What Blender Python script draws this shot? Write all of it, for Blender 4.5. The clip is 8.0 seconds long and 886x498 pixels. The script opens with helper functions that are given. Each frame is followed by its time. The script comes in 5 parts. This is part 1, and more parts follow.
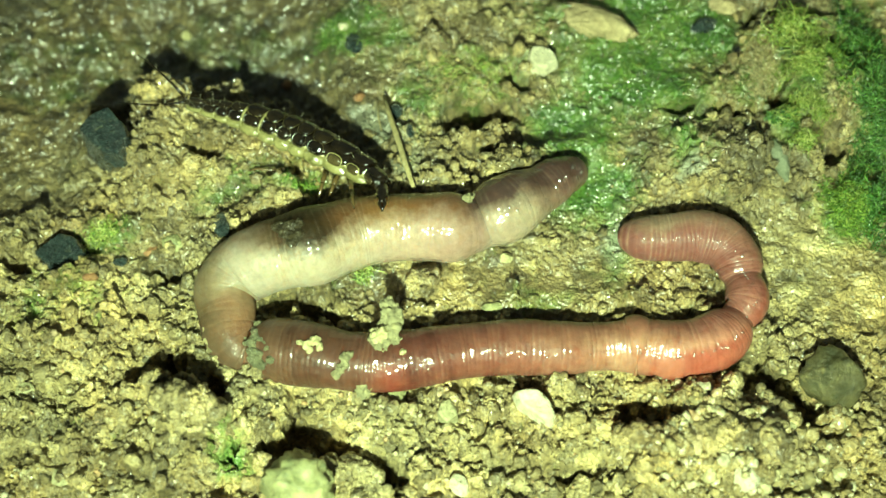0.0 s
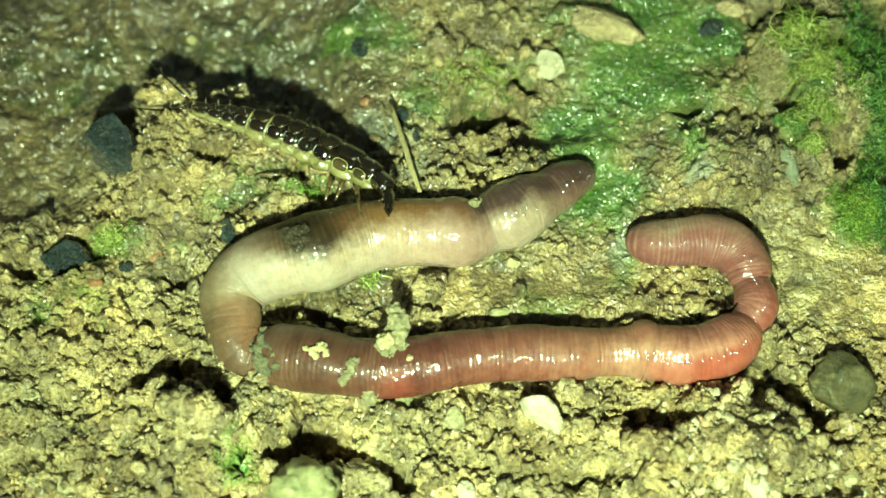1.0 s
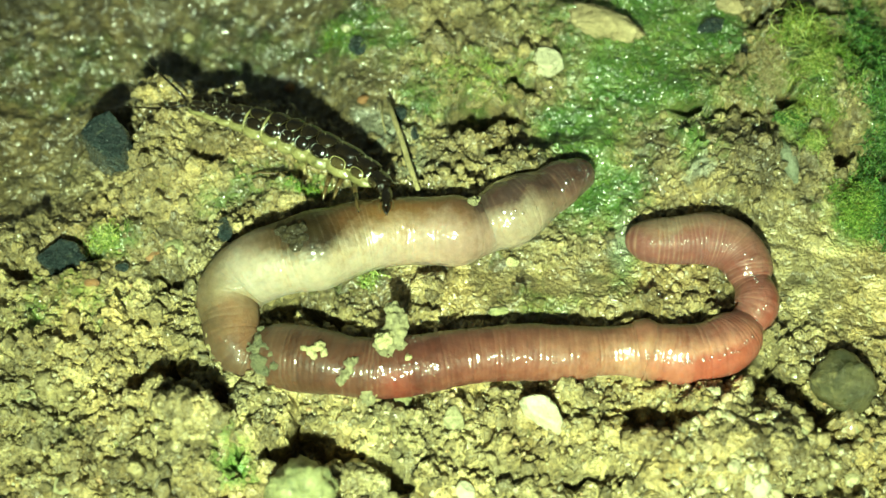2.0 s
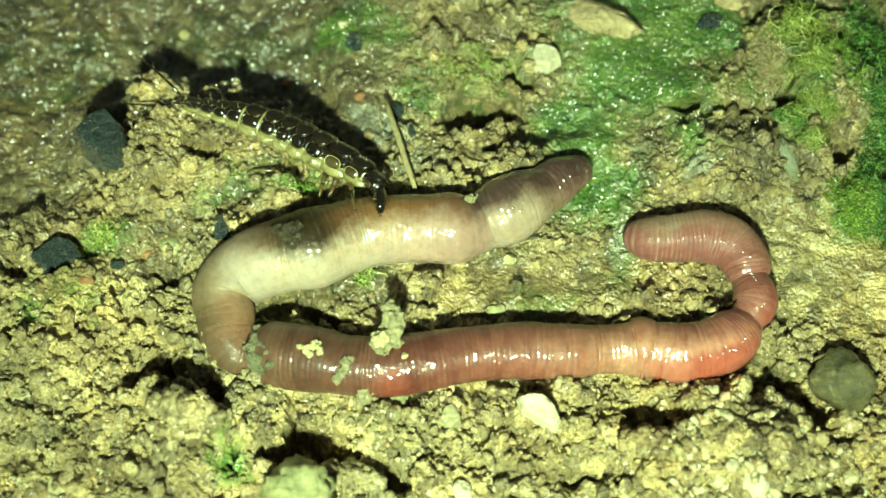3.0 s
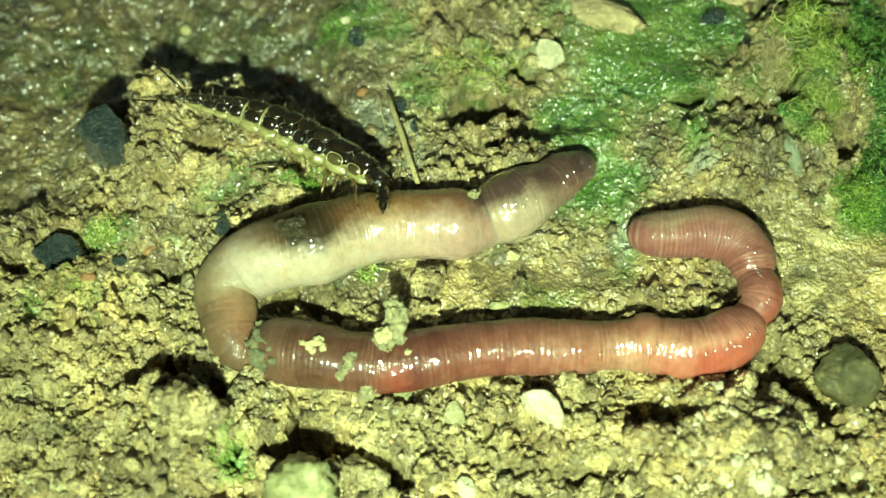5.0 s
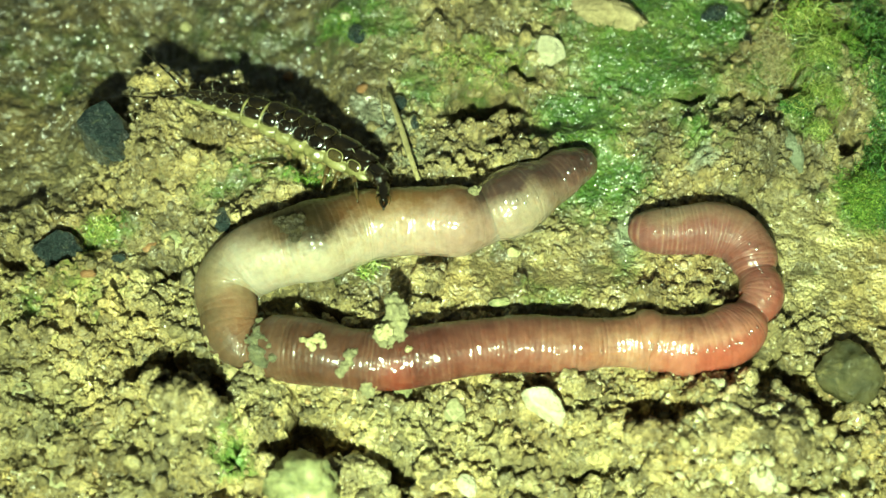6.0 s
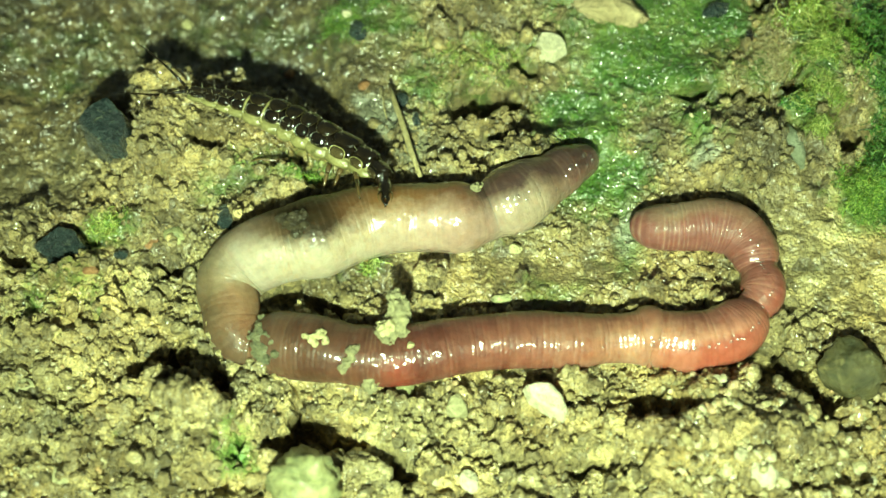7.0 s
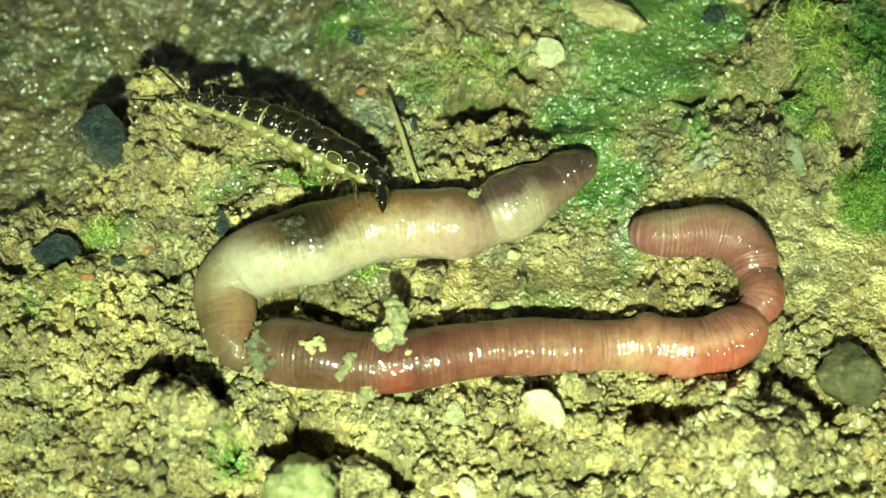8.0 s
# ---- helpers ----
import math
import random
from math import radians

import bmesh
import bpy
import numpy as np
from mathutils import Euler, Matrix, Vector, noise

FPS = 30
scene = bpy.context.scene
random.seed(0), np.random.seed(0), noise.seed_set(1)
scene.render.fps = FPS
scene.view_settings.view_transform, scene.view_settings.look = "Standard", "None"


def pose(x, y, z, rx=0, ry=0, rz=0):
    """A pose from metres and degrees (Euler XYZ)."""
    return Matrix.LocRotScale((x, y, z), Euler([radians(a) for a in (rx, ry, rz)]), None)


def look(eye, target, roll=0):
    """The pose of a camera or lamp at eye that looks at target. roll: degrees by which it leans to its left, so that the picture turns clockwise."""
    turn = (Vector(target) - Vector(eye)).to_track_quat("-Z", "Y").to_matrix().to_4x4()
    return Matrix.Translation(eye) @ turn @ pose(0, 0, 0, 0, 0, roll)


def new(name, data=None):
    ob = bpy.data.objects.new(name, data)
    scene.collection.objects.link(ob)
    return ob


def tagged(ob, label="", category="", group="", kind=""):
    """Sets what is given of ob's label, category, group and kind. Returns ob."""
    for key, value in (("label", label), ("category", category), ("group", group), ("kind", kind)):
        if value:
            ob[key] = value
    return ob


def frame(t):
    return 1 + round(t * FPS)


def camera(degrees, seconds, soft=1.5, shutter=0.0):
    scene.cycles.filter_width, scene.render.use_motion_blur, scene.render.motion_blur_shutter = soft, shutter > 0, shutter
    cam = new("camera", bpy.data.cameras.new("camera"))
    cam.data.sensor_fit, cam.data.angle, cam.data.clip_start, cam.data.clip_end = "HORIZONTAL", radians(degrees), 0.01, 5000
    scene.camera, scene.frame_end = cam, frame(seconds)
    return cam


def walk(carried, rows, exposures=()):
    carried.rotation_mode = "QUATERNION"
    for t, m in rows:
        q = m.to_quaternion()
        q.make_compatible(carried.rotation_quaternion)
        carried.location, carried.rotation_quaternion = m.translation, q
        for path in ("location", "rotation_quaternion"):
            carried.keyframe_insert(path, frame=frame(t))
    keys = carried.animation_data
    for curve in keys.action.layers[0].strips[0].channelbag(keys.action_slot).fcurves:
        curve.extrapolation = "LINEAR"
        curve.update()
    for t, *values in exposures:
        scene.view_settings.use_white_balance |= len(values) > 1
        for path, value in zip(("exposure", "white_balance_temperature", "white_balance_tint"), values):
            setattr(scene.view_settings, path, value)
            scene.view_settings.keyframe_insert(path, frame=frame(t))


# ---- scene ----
import functools

MM = 0.001
cam = camera(45, 8.0, soft=1.4)
PATH = [
    (0, (0.02, -41.05, 87.14), (0.37, -0.73, 1.56), 0.733),
    (0.5, (0.10, -40.79, 87.06), (0.34, -0.29, 1.57), 0.508),
    (1, (-0.05, -40.58, 86.81), (-0.22, -0.12, 1.30), -0.069),
    (1.5, (-0.19, -40.49, 86.52), (-0.26, -0.04, 1.01), -0.017),
    (3, (0.09, -40.03, 85.83), (0.17, 0.08, 0.15), 0.149),
    (3.5, (-0.05, -40.01, 85.70), (-0.05, 0.00, -0.02), 0.000),
    (4, (0.04, -39.99, 85.61), (0.05, 0.11, -0.07), 0.007),
    (4.5, (-0.07, -40.05, 85.48), (-0.01, 0.03, -0.21), 0.082),
    (6, (-0.19, -40.16, 85.05), (-0.15, -0.22, -0.70), 0.044),
    (6.5, (-0.12, -39.98, 84.98), (0.00, -0.09, -0.79), 0.082),
    (7, (-0.25, -40.46, 85.02), (-0.31, -0.54, -0.74), -0.149),
    (7.5, (-0.13, -40.12, 84.98), (-0.18, -0.14, -0.76), -0.140),
    (8, (-0.14, -39.96, 84.90), (-0.13, 0.08, -0.80), -0.079),
]


def scaled(p):
    return tuple(c * MM for c in p)


walk(cam, [(t, look(scaled(eye), scaled(target), roll)) for t, eye, target, roll in PATH])

cam.data.dof.use_dof, cam.data.dof.focus_distance, cam.data.dof.aperture_fstop = True, 0.0915, 25.0

# ---- light: night, one hand torch held below the lens ----
world = bpy.data.worlds.new("night")
scene.world = world
world.use_nodes = True
world.node_tree.nodes["Background"].inputs[0].default_value = (0.10, 0.13, 0.10, 1)
world.node_tree.nodes["Background"].inputs[1].default_value = 0.54
torch = bpy.data.lights.new("torch", "SPOT")
torch.energy, torch.color = 2.52, (0.737, 1.0, 0.585)
torch.shadow_soft_size, torch.spot_size, torch.spot_blend = 0.0035, radians(62), 1.0
torch_lamp = new("torch", torch)
torch_lamp.matrix_world = look((-0.005, -0.088, 0.100), (0.001, 0.001, 0))
tagged(torch_lamp, kind="structure")


# ---- materials ----
class Tree:
    """Short hand for building a node material."""

    def __init__(self, name):
        self.m = bpy.data.materials.new(name)
        self.m.use_nodes = True
        self.t = self.m.node_tree
        self.p = self.t.nodes["Principled BSDF"]
        self.co = self.t.nodes.new("ShaderNodeTexCoord").outputs["Object"]

    def put(self, **kw):
        for key, v in kw.items():
            s = self.p.inputs[key.replace("_", " ")]
            if isinstance(v, bpy.types.NodeSocket):
                self.t.links.new(v, s)
            else:
                s.default_value = (*v, 1) if isinstance(v, tuple) and len(v) == 3 and s.type == "RGBA" else v
        return self

    def noise(self, scale, detail=4, rough=0.6, warp=0.0, co=None):
        n = self.t.nodes.new("ShaderNodeTexNoise")
        self.t.links.new(co or self.co, n.inputs["Vector"])
        n.inputs["Scale"].default_value, n.inputs["Detail"].default_value = scale, detail
        n.inputs["Roughness"].default_value, n.inputs["Distortion"].default_value = rough, warp
        return n.outputs["Fac"]

    def cells(self, scale, feature="F1", out="Distance"):
        n = self.t.nodes.new("ShaderNodeTexVoronoi")
        n.feature = feature
        self.t.links.new(self.co, n.inputs["Vector"])
        n.inputs["Scale"].default_value = scale
        return n.outputs[out]

    def attr(self, name):
        n = self.t.nodes.new("ShaderNodeAttribute")
        n.attribute_name = name
        return n.outputs["Fac"]

    def random(self):
        return self.t.nodes.new("ShaderNodeObjectInfo").outputs["Random"]

    def island(self):
        return self.t.nodes.new("ShaderNodeNewGeometry").outputs["Random Per Island"]

    def ramp(self, fac, *stops):
        n = self.t.nodes.new("ShaderNodeValToRGB")
        self.t.links.new(fac, n.inputs["Fac"])
        e = n.color_ramp.elements
        while len(e) < len(stops):
            e.new(0.5)
        for el, (pos, c) in zip(e, stops):
            el.position = pos
            el.color = (*c, 1) if isinstance(c, tuple) else (c, c, c, 1)
        return n.outputs["Color"]

    def mix(self, fac, a, b, how="MIX"):
        n = self.t.nodes.new("ShaderNodeMix")
        n.data_type, n.blend_type = "RGBA", how
        for s, v in ((n.inputs[0], fac), (n.inputs[6], a), (n.inputs[7], b)):
            if isinstance(v, bpy.types.NodeSocket):
                self.t.links.new(v, s)
            else:
                s.default_value = (*v, 1) if isinstance(v, tuple) else v
        return n.outputs[2]

    def math(self, how, a, b=0.0, clamp=False):
        n = self.t.nodes.new("ShaderNodeMath")
        n.operation, n.use_clamp = how, clamp
        for s, v in zip(n.inputs, (a, b)):
            if isinstance(v, bpy.types.NodeSocket):
                self.t.links.new(v, s)
            else:
                s.default_value = v
        return n.outputs[0]

    def bump(self, height, depth, strength=1.0, to=("Normal",), base=None):
        n = self.t.nodes.new("ShaderNodeBump")
        n.inputs["Distance"].default_value = depth
        if isinstance(strength, bpy.types.NodeSocket):
            self.t.links.new(strength, n.inputs["Strength"])
        else:
            n.inputs["Strength"].default_value = strength
        self.t.links.new(height, n.inputs["Height"])
        if base:
            self.t.links.new(base, n.inputs["Normal"])
        for s in to:
            self.t.links.new(n.outputs[0], self.p.inputs[s])
        return n.outputs[0]


def soil_material(name, light=(0.49, 0.38, 0.17), dark=(0.15, 0.108, 0.04), mossy=True):
    k = Tree(name)
    mid = tuple((a * 0.5 + b * 0.5) for a, b in zip(light, dark))
    big = k.ramp(k.noise(160, 6, 0.7, 0.8), (0.34, dark), (0.5, mid), (0.66, light))
    n = k.cells(700, "F1", "Color")
    lump = k.ramp(n, (0.1, 0.5), (0.5, 1.0), (0.95, 1.5))
    c = k.mix(1.0, big, lump, "MULTIPLY")
    c = k.mix(1.0, c, k.ramp(k.noise(2600, 4, 0.7), (0.3, 0.55), (0.7, 1.4)), "MULTIPLY")
    c = k.mix(1.0, c, k.ramp(k.noise(75, 3, 0.6), (0.34, (0.93, 1.0, 1.06)), (0.5, (1.0, 1.0, 1.0)), (0.66, (1.08, 1.0, 0.90))), "MULTIPLY")
    specks = k.ramp(k.noise(800, 2, 0.5), (0.66, 0.0), (0.72, 1.0))
    c = k.mix(k.math("MULTIPLY", specks, 0.7), c, (0.55, 0.48, 0.26))
    if mossy:
        c = k.mix(k.ramp(k.math("ADD", k.attr("silt"), k.math("MULTIPLY", k.math("SUBTRACT", k.noise(500, 5, 0.7), 0.5), 1.2)), (0.3, 0.0), (0.8, 0.8)), c, (0.36, 0.37, 0.27))
        leaf = k.ramp(k.noise(240, 5, 0.7, 1.4), (0.3, (0.03, 0.10, 0.008)), (0.46, (0.07, 0.19, 0.015)), (0.62, (0.21, 0.33, 0.065)), (0.74, (0.37, 0.44, 0.16)))
        edge = k.math("ADD", k.attr("algae"), k.math("MULTIPLY", k.math("SUBTRACT", k.noise(330, 6, 0.75), 0.5), 1.7))
        c = k.mix(k.ramp(edge, (0.18, 0.0), (0.75, 0.95)), c, leaf)
    if mossy:
        # soil tone by region: up to 1.58 times low down, 0.56 below the ridge
        c = k.mix(1.0, c, k.ramp(k.attr("damp"), (0.45, 1.58), (0.65, 1.0), (1.0, 0.56)), "MULTIPLY")
    wet = k.noise(450, 3, 0.6)
    film = k.ramp(k.noise(300, 3, 0.6), (0.25, 0.7), (0.45, 1.0))
    k.put(Base_Color=c, Roughness=k.ramp(wet, (0.3, 0.30), (0.7, 0.6)), Coat_Weight=k.math("MULTIPLY", film, k.ramp(k.attr("damp"), (0.45, 0.68), (0.65, 1.0)) if mossy else 0.7), Coat_Roughness=k.ramp(k.noise(520, 2, 0.5), (0.35, 0.12), (0.65, 0.29)), Coat_IOR=1.8)
    k.bump(k.math("ADD", k.noise(2600, 6, 0.75), k.math("MULTIPLY", k.cells(3300), 0.6)), 0.0006, 1.0)
    k.bump(k.noise(2100, 3, 0.5), 0.00046, k.math("SUBTRACT", 1.0, k.math("MULTIPLY", k.attr("smear"), 0.25)) if mossy else 1.0, ("Coat Normal",))
    return k.m


SOIL = soil_material("wet_soil")
CRUMB = soil_material("soil_crumb", (0.62, 0.49, 0.23), (0.25, 0.185, 0.08), False)


def clump_material():
    k = Tree("dry_clump")
    c = k.ramp(k.noise(1500, 5, 0.7), (0.3, (0.12, 0.11, 0.06)), (0.6, (0.33, 0.30, 0.16)), (0.8, (0.50, 0.42, 0.17)))
    k.put(Base_Color=c, Roughness=0.6)
    k.bump(k.noise(3500, 5, 0.75), 0.0003, 0.9)
    return k.m


def yellow_material():
    k = Tree("yellow_clump")
    k.put(Base_Color=k.ramp(k.noise(1800, 5, 0.7), (0.3, (0.34, 0.30, 0.13)), (0.7, (0.62, 0.56, 0.31))), Roughness=0.5)
    k.bump(k.noise(3500, 5, 0.75), 0.0003, 0.9)
    return k.m


CLUMP, YELLOW = clump_material(), yellow_material()



def dirt_material():
    k = Tree("wet_dirt")
    k.put(Base_Color=k.ramp(k.noise(1500, 5, 0.7), (0.3, (0.022, 0.016, 0.006)), (0.6, (0.05, 0.038, 0.015)), (0.8, (0.15, 0.12, 0.05))), Roughness=0.35, Coat_Weight=1.0, Coat_Roughness=0.1, Coat_IOR=1.6)
    k.bump(k.noise(2500, 5, 0.75), 0.0004, 1.0)
    return k.m


DIRT = dirt_material()


def stone_material(name, a, b, rough=0.45, coat=0.3, scale=500, veins=None, glint=0.0003):
    k = Tree(name)
    c = k.ramp(k.noise(scale, 6, 0.65, 0.8), (0.3, a), (0.7, b))
    c = k.mix(1.0, c, k.ramp(k.noise(scale * 5, 3, 0.7), (0.3, 0.75), (0.7, 1.2)), "MULTIPLY")
    if veins:
        c = k.mix(k.ramp(k.noise(scale * 0.9, 5, 0.7, 0.7), (0.58, 0.0), (0.7, 0.85)), c, veins)
    k.put(Base_Color=c, Roughness=k.ramp(k.noise(scale * 2), (0.3, rough * 0.6), (0.7, rough * 1.3)), Coat_Weight=coat, Coat_Roughness=0.12)
    k.bump(k.noise(scale * 4, 6, 0.75), 0.0004, 1.0)
    k.bump(k.noise(scale * 3, 4, 0.65), glint, 1.0, ("Coat Normal",))
    return k.m


WHITE_STONE = stone_material("white_stone", (0.58, 0.52, 0.34), (0.78, 0.72, 0.52), 0.45, 0.15)
PALE_STONE = stone_material("pale_stone", (0.36, 0.33, 0.17), (0.54, 0.50, 0.28), 0.5, 0.2)
BEIGE_STONE = stone_material("beige_stone", (0.36, 0.27, 0.14), (0.60, 0.48, 0.27), 0.7, 0.0)
GREY_STONE = stone_material("olive_grey_stone", (0.025, 0.034, 0.016), (0.16, 0.135, 0.05), 0.4, 0.9, 420, (0.30, 0.25, 0.10), 0.0006)
MUD = stone_material("green_grey_mud", (0.08, 0.095, 0.055), (0.32, 0.30, 0.16), 0.4, 0.7, 1300)
SLATE = stone_material("blue_slate", (0.008, 0.016, 0.018), (0.046, 0.070, 0.070), 0.28, 1.0, 1500, (0.17, 0.18, 0.11), 0.0006)
GREEN_STONE = stone_material("green_stone", (0.11, 0.13, 0.05), (0.50, 0.47, 0.22), 0.4, 0.6, 420, (0.05, 0.075, 0.025))
RED_STONE = stone_material("rust_stone", (0.26, 0.12, 0.05), (0.42, 0.22, 0.10), 0.4, 0.4)
BLACK_BEAD = stone_material("black_bead", (0.006, 0.007, 0.007), (0.02, 0.02, 0.018), 0.12, 0.9)
DARK_WOOD = stone_material("rotten_wood", (0.012, 0.009, 0.006), (0.05, 0.035, 0.02), 0.7, 0.1)


def drop_material(name, gloss, rough):
    """A clear drop: most light goes straight through, the rest is mirrored."""
    m = bpy.data.materials.new(name)
    m.use_nodes = True
    t = m.node_tree
    clear, shine, both = (t.nodes.new("ShaderNode" + kind) for kind in ("BsdfTransparent", "BsdfGlossy", "MixShader"))
    t.nodes.remove(t.nodes["Principled BSDF"])
    shine.inputs["Roughness"].default_value = rough
    both.inputs[0].default_value = gloss
    t.links.new(clear.outputs[0], both.inputs[1])
    t.links.new(shine.outputs[0], both.inputs[2])
    t.links.new(both.outputs[0], t.nodes["Material Output"].inputs["Surface"])
    return m


# the second, glossier one is for added beads that stand in for skin glints
DROP, GLINT_BEAD = drop_material("water_drop", 0.085, 0.24), drop_material("glint_bead", 0.22, 0.26)


def worm_material():
    """Skin: colour runs along the body, darker on the pigmented back, with pale rings and fine red mottling."""
    k = Tree("worm_skin")
    s, back = k.attr("along"), k.attr("back")
    mott = k.noise(260, 4, 0.6)
    s2 = k.math("ADD", s, k.math("MULTIPLY", k.math("SUBTRACT", mott, 0.5), 0.035))
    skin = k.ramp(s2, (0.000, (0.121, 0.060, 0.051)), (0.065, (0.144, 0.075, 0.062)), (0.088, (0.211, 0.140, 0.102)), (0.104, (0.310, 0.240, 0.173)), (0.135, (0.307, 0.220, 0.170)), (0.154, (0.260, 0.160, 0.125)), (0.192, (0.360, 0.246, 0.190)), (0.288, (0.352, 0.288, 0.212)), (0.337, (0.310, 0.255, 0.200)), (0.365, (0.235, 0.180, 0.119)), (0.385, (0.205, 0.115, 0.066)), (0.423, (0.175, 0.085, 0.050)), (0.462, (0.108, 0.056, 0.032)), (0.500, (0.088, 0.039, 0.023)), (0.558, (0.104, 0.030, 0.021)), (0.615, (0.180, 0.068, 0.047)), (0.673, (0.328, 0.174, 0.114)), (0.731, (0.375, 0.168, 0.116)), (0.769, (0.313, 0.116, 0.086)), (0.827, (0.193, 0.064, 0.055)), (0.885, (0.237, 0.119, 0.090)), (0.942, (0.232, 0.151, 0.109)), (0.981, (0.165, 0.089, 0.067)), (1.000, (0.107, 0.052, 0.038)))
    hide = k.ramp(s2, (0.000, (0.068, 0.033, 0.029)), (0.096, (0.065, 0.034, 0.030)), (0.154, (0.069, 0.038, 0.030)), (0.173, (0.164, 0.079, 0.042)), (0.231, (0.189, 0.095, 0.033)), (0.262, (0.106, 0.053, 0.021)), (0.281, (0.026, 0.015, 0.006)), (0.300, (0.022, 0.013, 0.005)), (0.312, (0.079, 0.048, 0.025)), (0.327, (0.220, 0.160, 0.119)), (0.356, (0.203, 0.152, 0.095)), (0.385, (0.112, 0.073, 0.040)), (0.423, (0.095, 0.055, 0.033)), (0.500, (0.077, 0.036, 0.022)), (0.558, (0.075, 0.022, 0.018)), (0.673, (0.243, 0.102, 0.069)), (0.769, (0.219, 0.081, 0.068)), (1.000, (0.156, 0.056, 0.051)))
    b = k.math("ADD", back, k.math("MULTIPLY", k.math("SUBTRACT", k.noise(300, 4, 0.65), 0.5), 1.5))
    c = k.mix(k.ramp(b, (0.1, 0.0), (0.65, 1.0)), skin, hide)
    ring = k.attr("ring")
    faint = k.math("MULTIPLY", k.ramp(k.noise(520, 4, 0.65), (0.38, 0.0), (0.66, 0.7)), k.ramp(s, (0.3, 0.3), (0.46, 0.2), (0.58, 0.3), (0.84, 0.5), (0.88, 0.7)))
    faint = k.math("ADD", faint, k.ramp(s, (0.85, 0.0), (0.89, 0.08)), True)
    c = k.mix(k.math("MULTIPLY", k.math("SUBTRACT", 1.0, ring), faint), c, k.mix(0.35, c, (0.78, 0.58, 0.42)))
    wrap = k.t.nodes.new("ShaderNodeCombineXYZ")
    for at, v in zip(wrap.inputs, (k.math("MULTIPLY", s, 165.0), k.math("MULTIPLY", back, 0.9))):
        k.t.links.new(v, at)
    bands = k.noise(1.0, 4, 0.6, co=wrap.outputs[0])
    hind = k.ramp(s, (0.36, 0.25), (0.47, 1.0), (0.84, 1.0), (0.88, 0.3))
    c = k.mix(k.math("MULTIPLY", hind, 0.85), c, k.mix(1.0, c, k.ramp(bands, (0.3, (0.62, 0.52, 0.50)), (0.5, (1.0, 1.0, 1.0)), (0.7, (1.2, 1.28, 1.25))), "MULTIPLY"))
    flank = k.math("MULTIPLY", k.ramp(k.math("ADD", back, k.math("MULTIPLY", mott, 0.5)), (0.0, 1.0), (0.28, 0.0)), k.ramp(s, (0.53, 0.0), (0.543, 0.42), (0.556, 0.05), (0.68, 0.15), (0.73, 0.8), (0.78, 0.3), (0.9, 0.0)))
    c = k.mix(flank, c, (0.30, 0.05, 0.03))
    stain = k.math("MULTIPLY", k.ramp(k.noise(230, 5, 0.7, 0.6), (0.5, 0.0), (0.68, 0.7)), k.ramp(s, (0.16, 0.0), (0.2, 0.8), (0.25, 1.0), (0.33, 0.7), (0.37, 0.0)))
    c = k.mix(stain, c, k.mix(1.0, c, (0.86, 0.66, 0.42), "MULTIPLY"))
    red = k.ramp(k.noise(420, 5, 0.7, 1.0), (0.56, 0.0), (0.74, 1.0))
    blush = k.ramp(s, (0.40, 0.0), (0.47, 0.7), (1.0, 0.7))
    c = k.mix(k.math("MULTIPLY", red, blush), c, k.mix(1.0, c, (0.92, 0.50, 0.42), "MULTIPLY"))
    c = k.mix(1.0, c, k.ramp(k.noise(1400, 3, 0.6), (0.3, 0.86), (0.7, 1.1)), "MULTIPLY")
    k.put(Base_Color=c, Roughness=0.5, Specular_IOR_Level=0.2, Subsurface_Weight=0.6, Subsurface_Scale=0.0011, Subsurface_Radius=(1.0, 0.45, 0.25), Coat_Weight=k.ramp(s, (0.0, 1.0), (0.27, 1.0), (0.295, 0.04), (0.43, 0.04), (0.47, 0.6), (0.65, 0.65), (0.82, 0.8), (0.87, 0.1)), Coat_Roughness=k.ramp(s, (0.1, 0.10), (0.4, 0.10), (0.5, 0.13), (1.0, 0.13)), Coat_IOR=1.6)
    k.bump(k.noise(1500, 3, 0.6), 0.00010, 1.0)
    k.bump(k.math("ADD", k.noise(380, 2, 0.45), k.math("MULTIPLY", k.noise(1100, 2, 0.5), 0.6)), 0.00065, k.ramp(s, (0.0, 1.0), (0.12, 0.9), (0.17, 0.6), (0.46, 0.7), (0.58, 0.65), (0.66, 0.5), (0.78, 0.45), (0.84, 0.6)), ("Coat Normal",))
    return k.m


WORM = worm_material()


def chitin(name, a, b, rough=0.18, trans=0.0, relief=0.00008, grain=2400):
    k = Tree(name)
    k.put(Base_Color=k.ramp(k.noise(900, 4, 0.6), (0.3, a), (0.7, b)), Roughness=rough, Coat_Weight=1.0, Coat_Roughness=0.12, Coat_IOR=1.7, Transmission_Weight=trans)
    k.bump(k.noise(grain, 3, 0.6), relief, 0.6, ("Normal", "Coat Normal"))
    return k.m


PLATE = chitin("brown_plate", (0.003, 0.002, 0.0008), (0.020, 0.013, 0.005), relief=0.00018, grain=1500)
SHELL = chitin("dark_brown_shell", (0.002, 0.0014, 0.0006), (0.016, 0.010, 0.004), relief=0.00022, grain=1300)
LOBE = chitin("brown_lobe", (0.02, 0.014, 0.006), (0.075, 0.055, 0.022), relief=0.0002, grain=1300)
FAINT_RIM = chitin("dim_rim", (0.02, 0.014, 0.006), (0.09, 0.07, 0.03), 0.3)
RIM = chitin("amber_rim", (0.05, 0.04, 0.014), (0.20, 0.165, 0.065), 0.3)
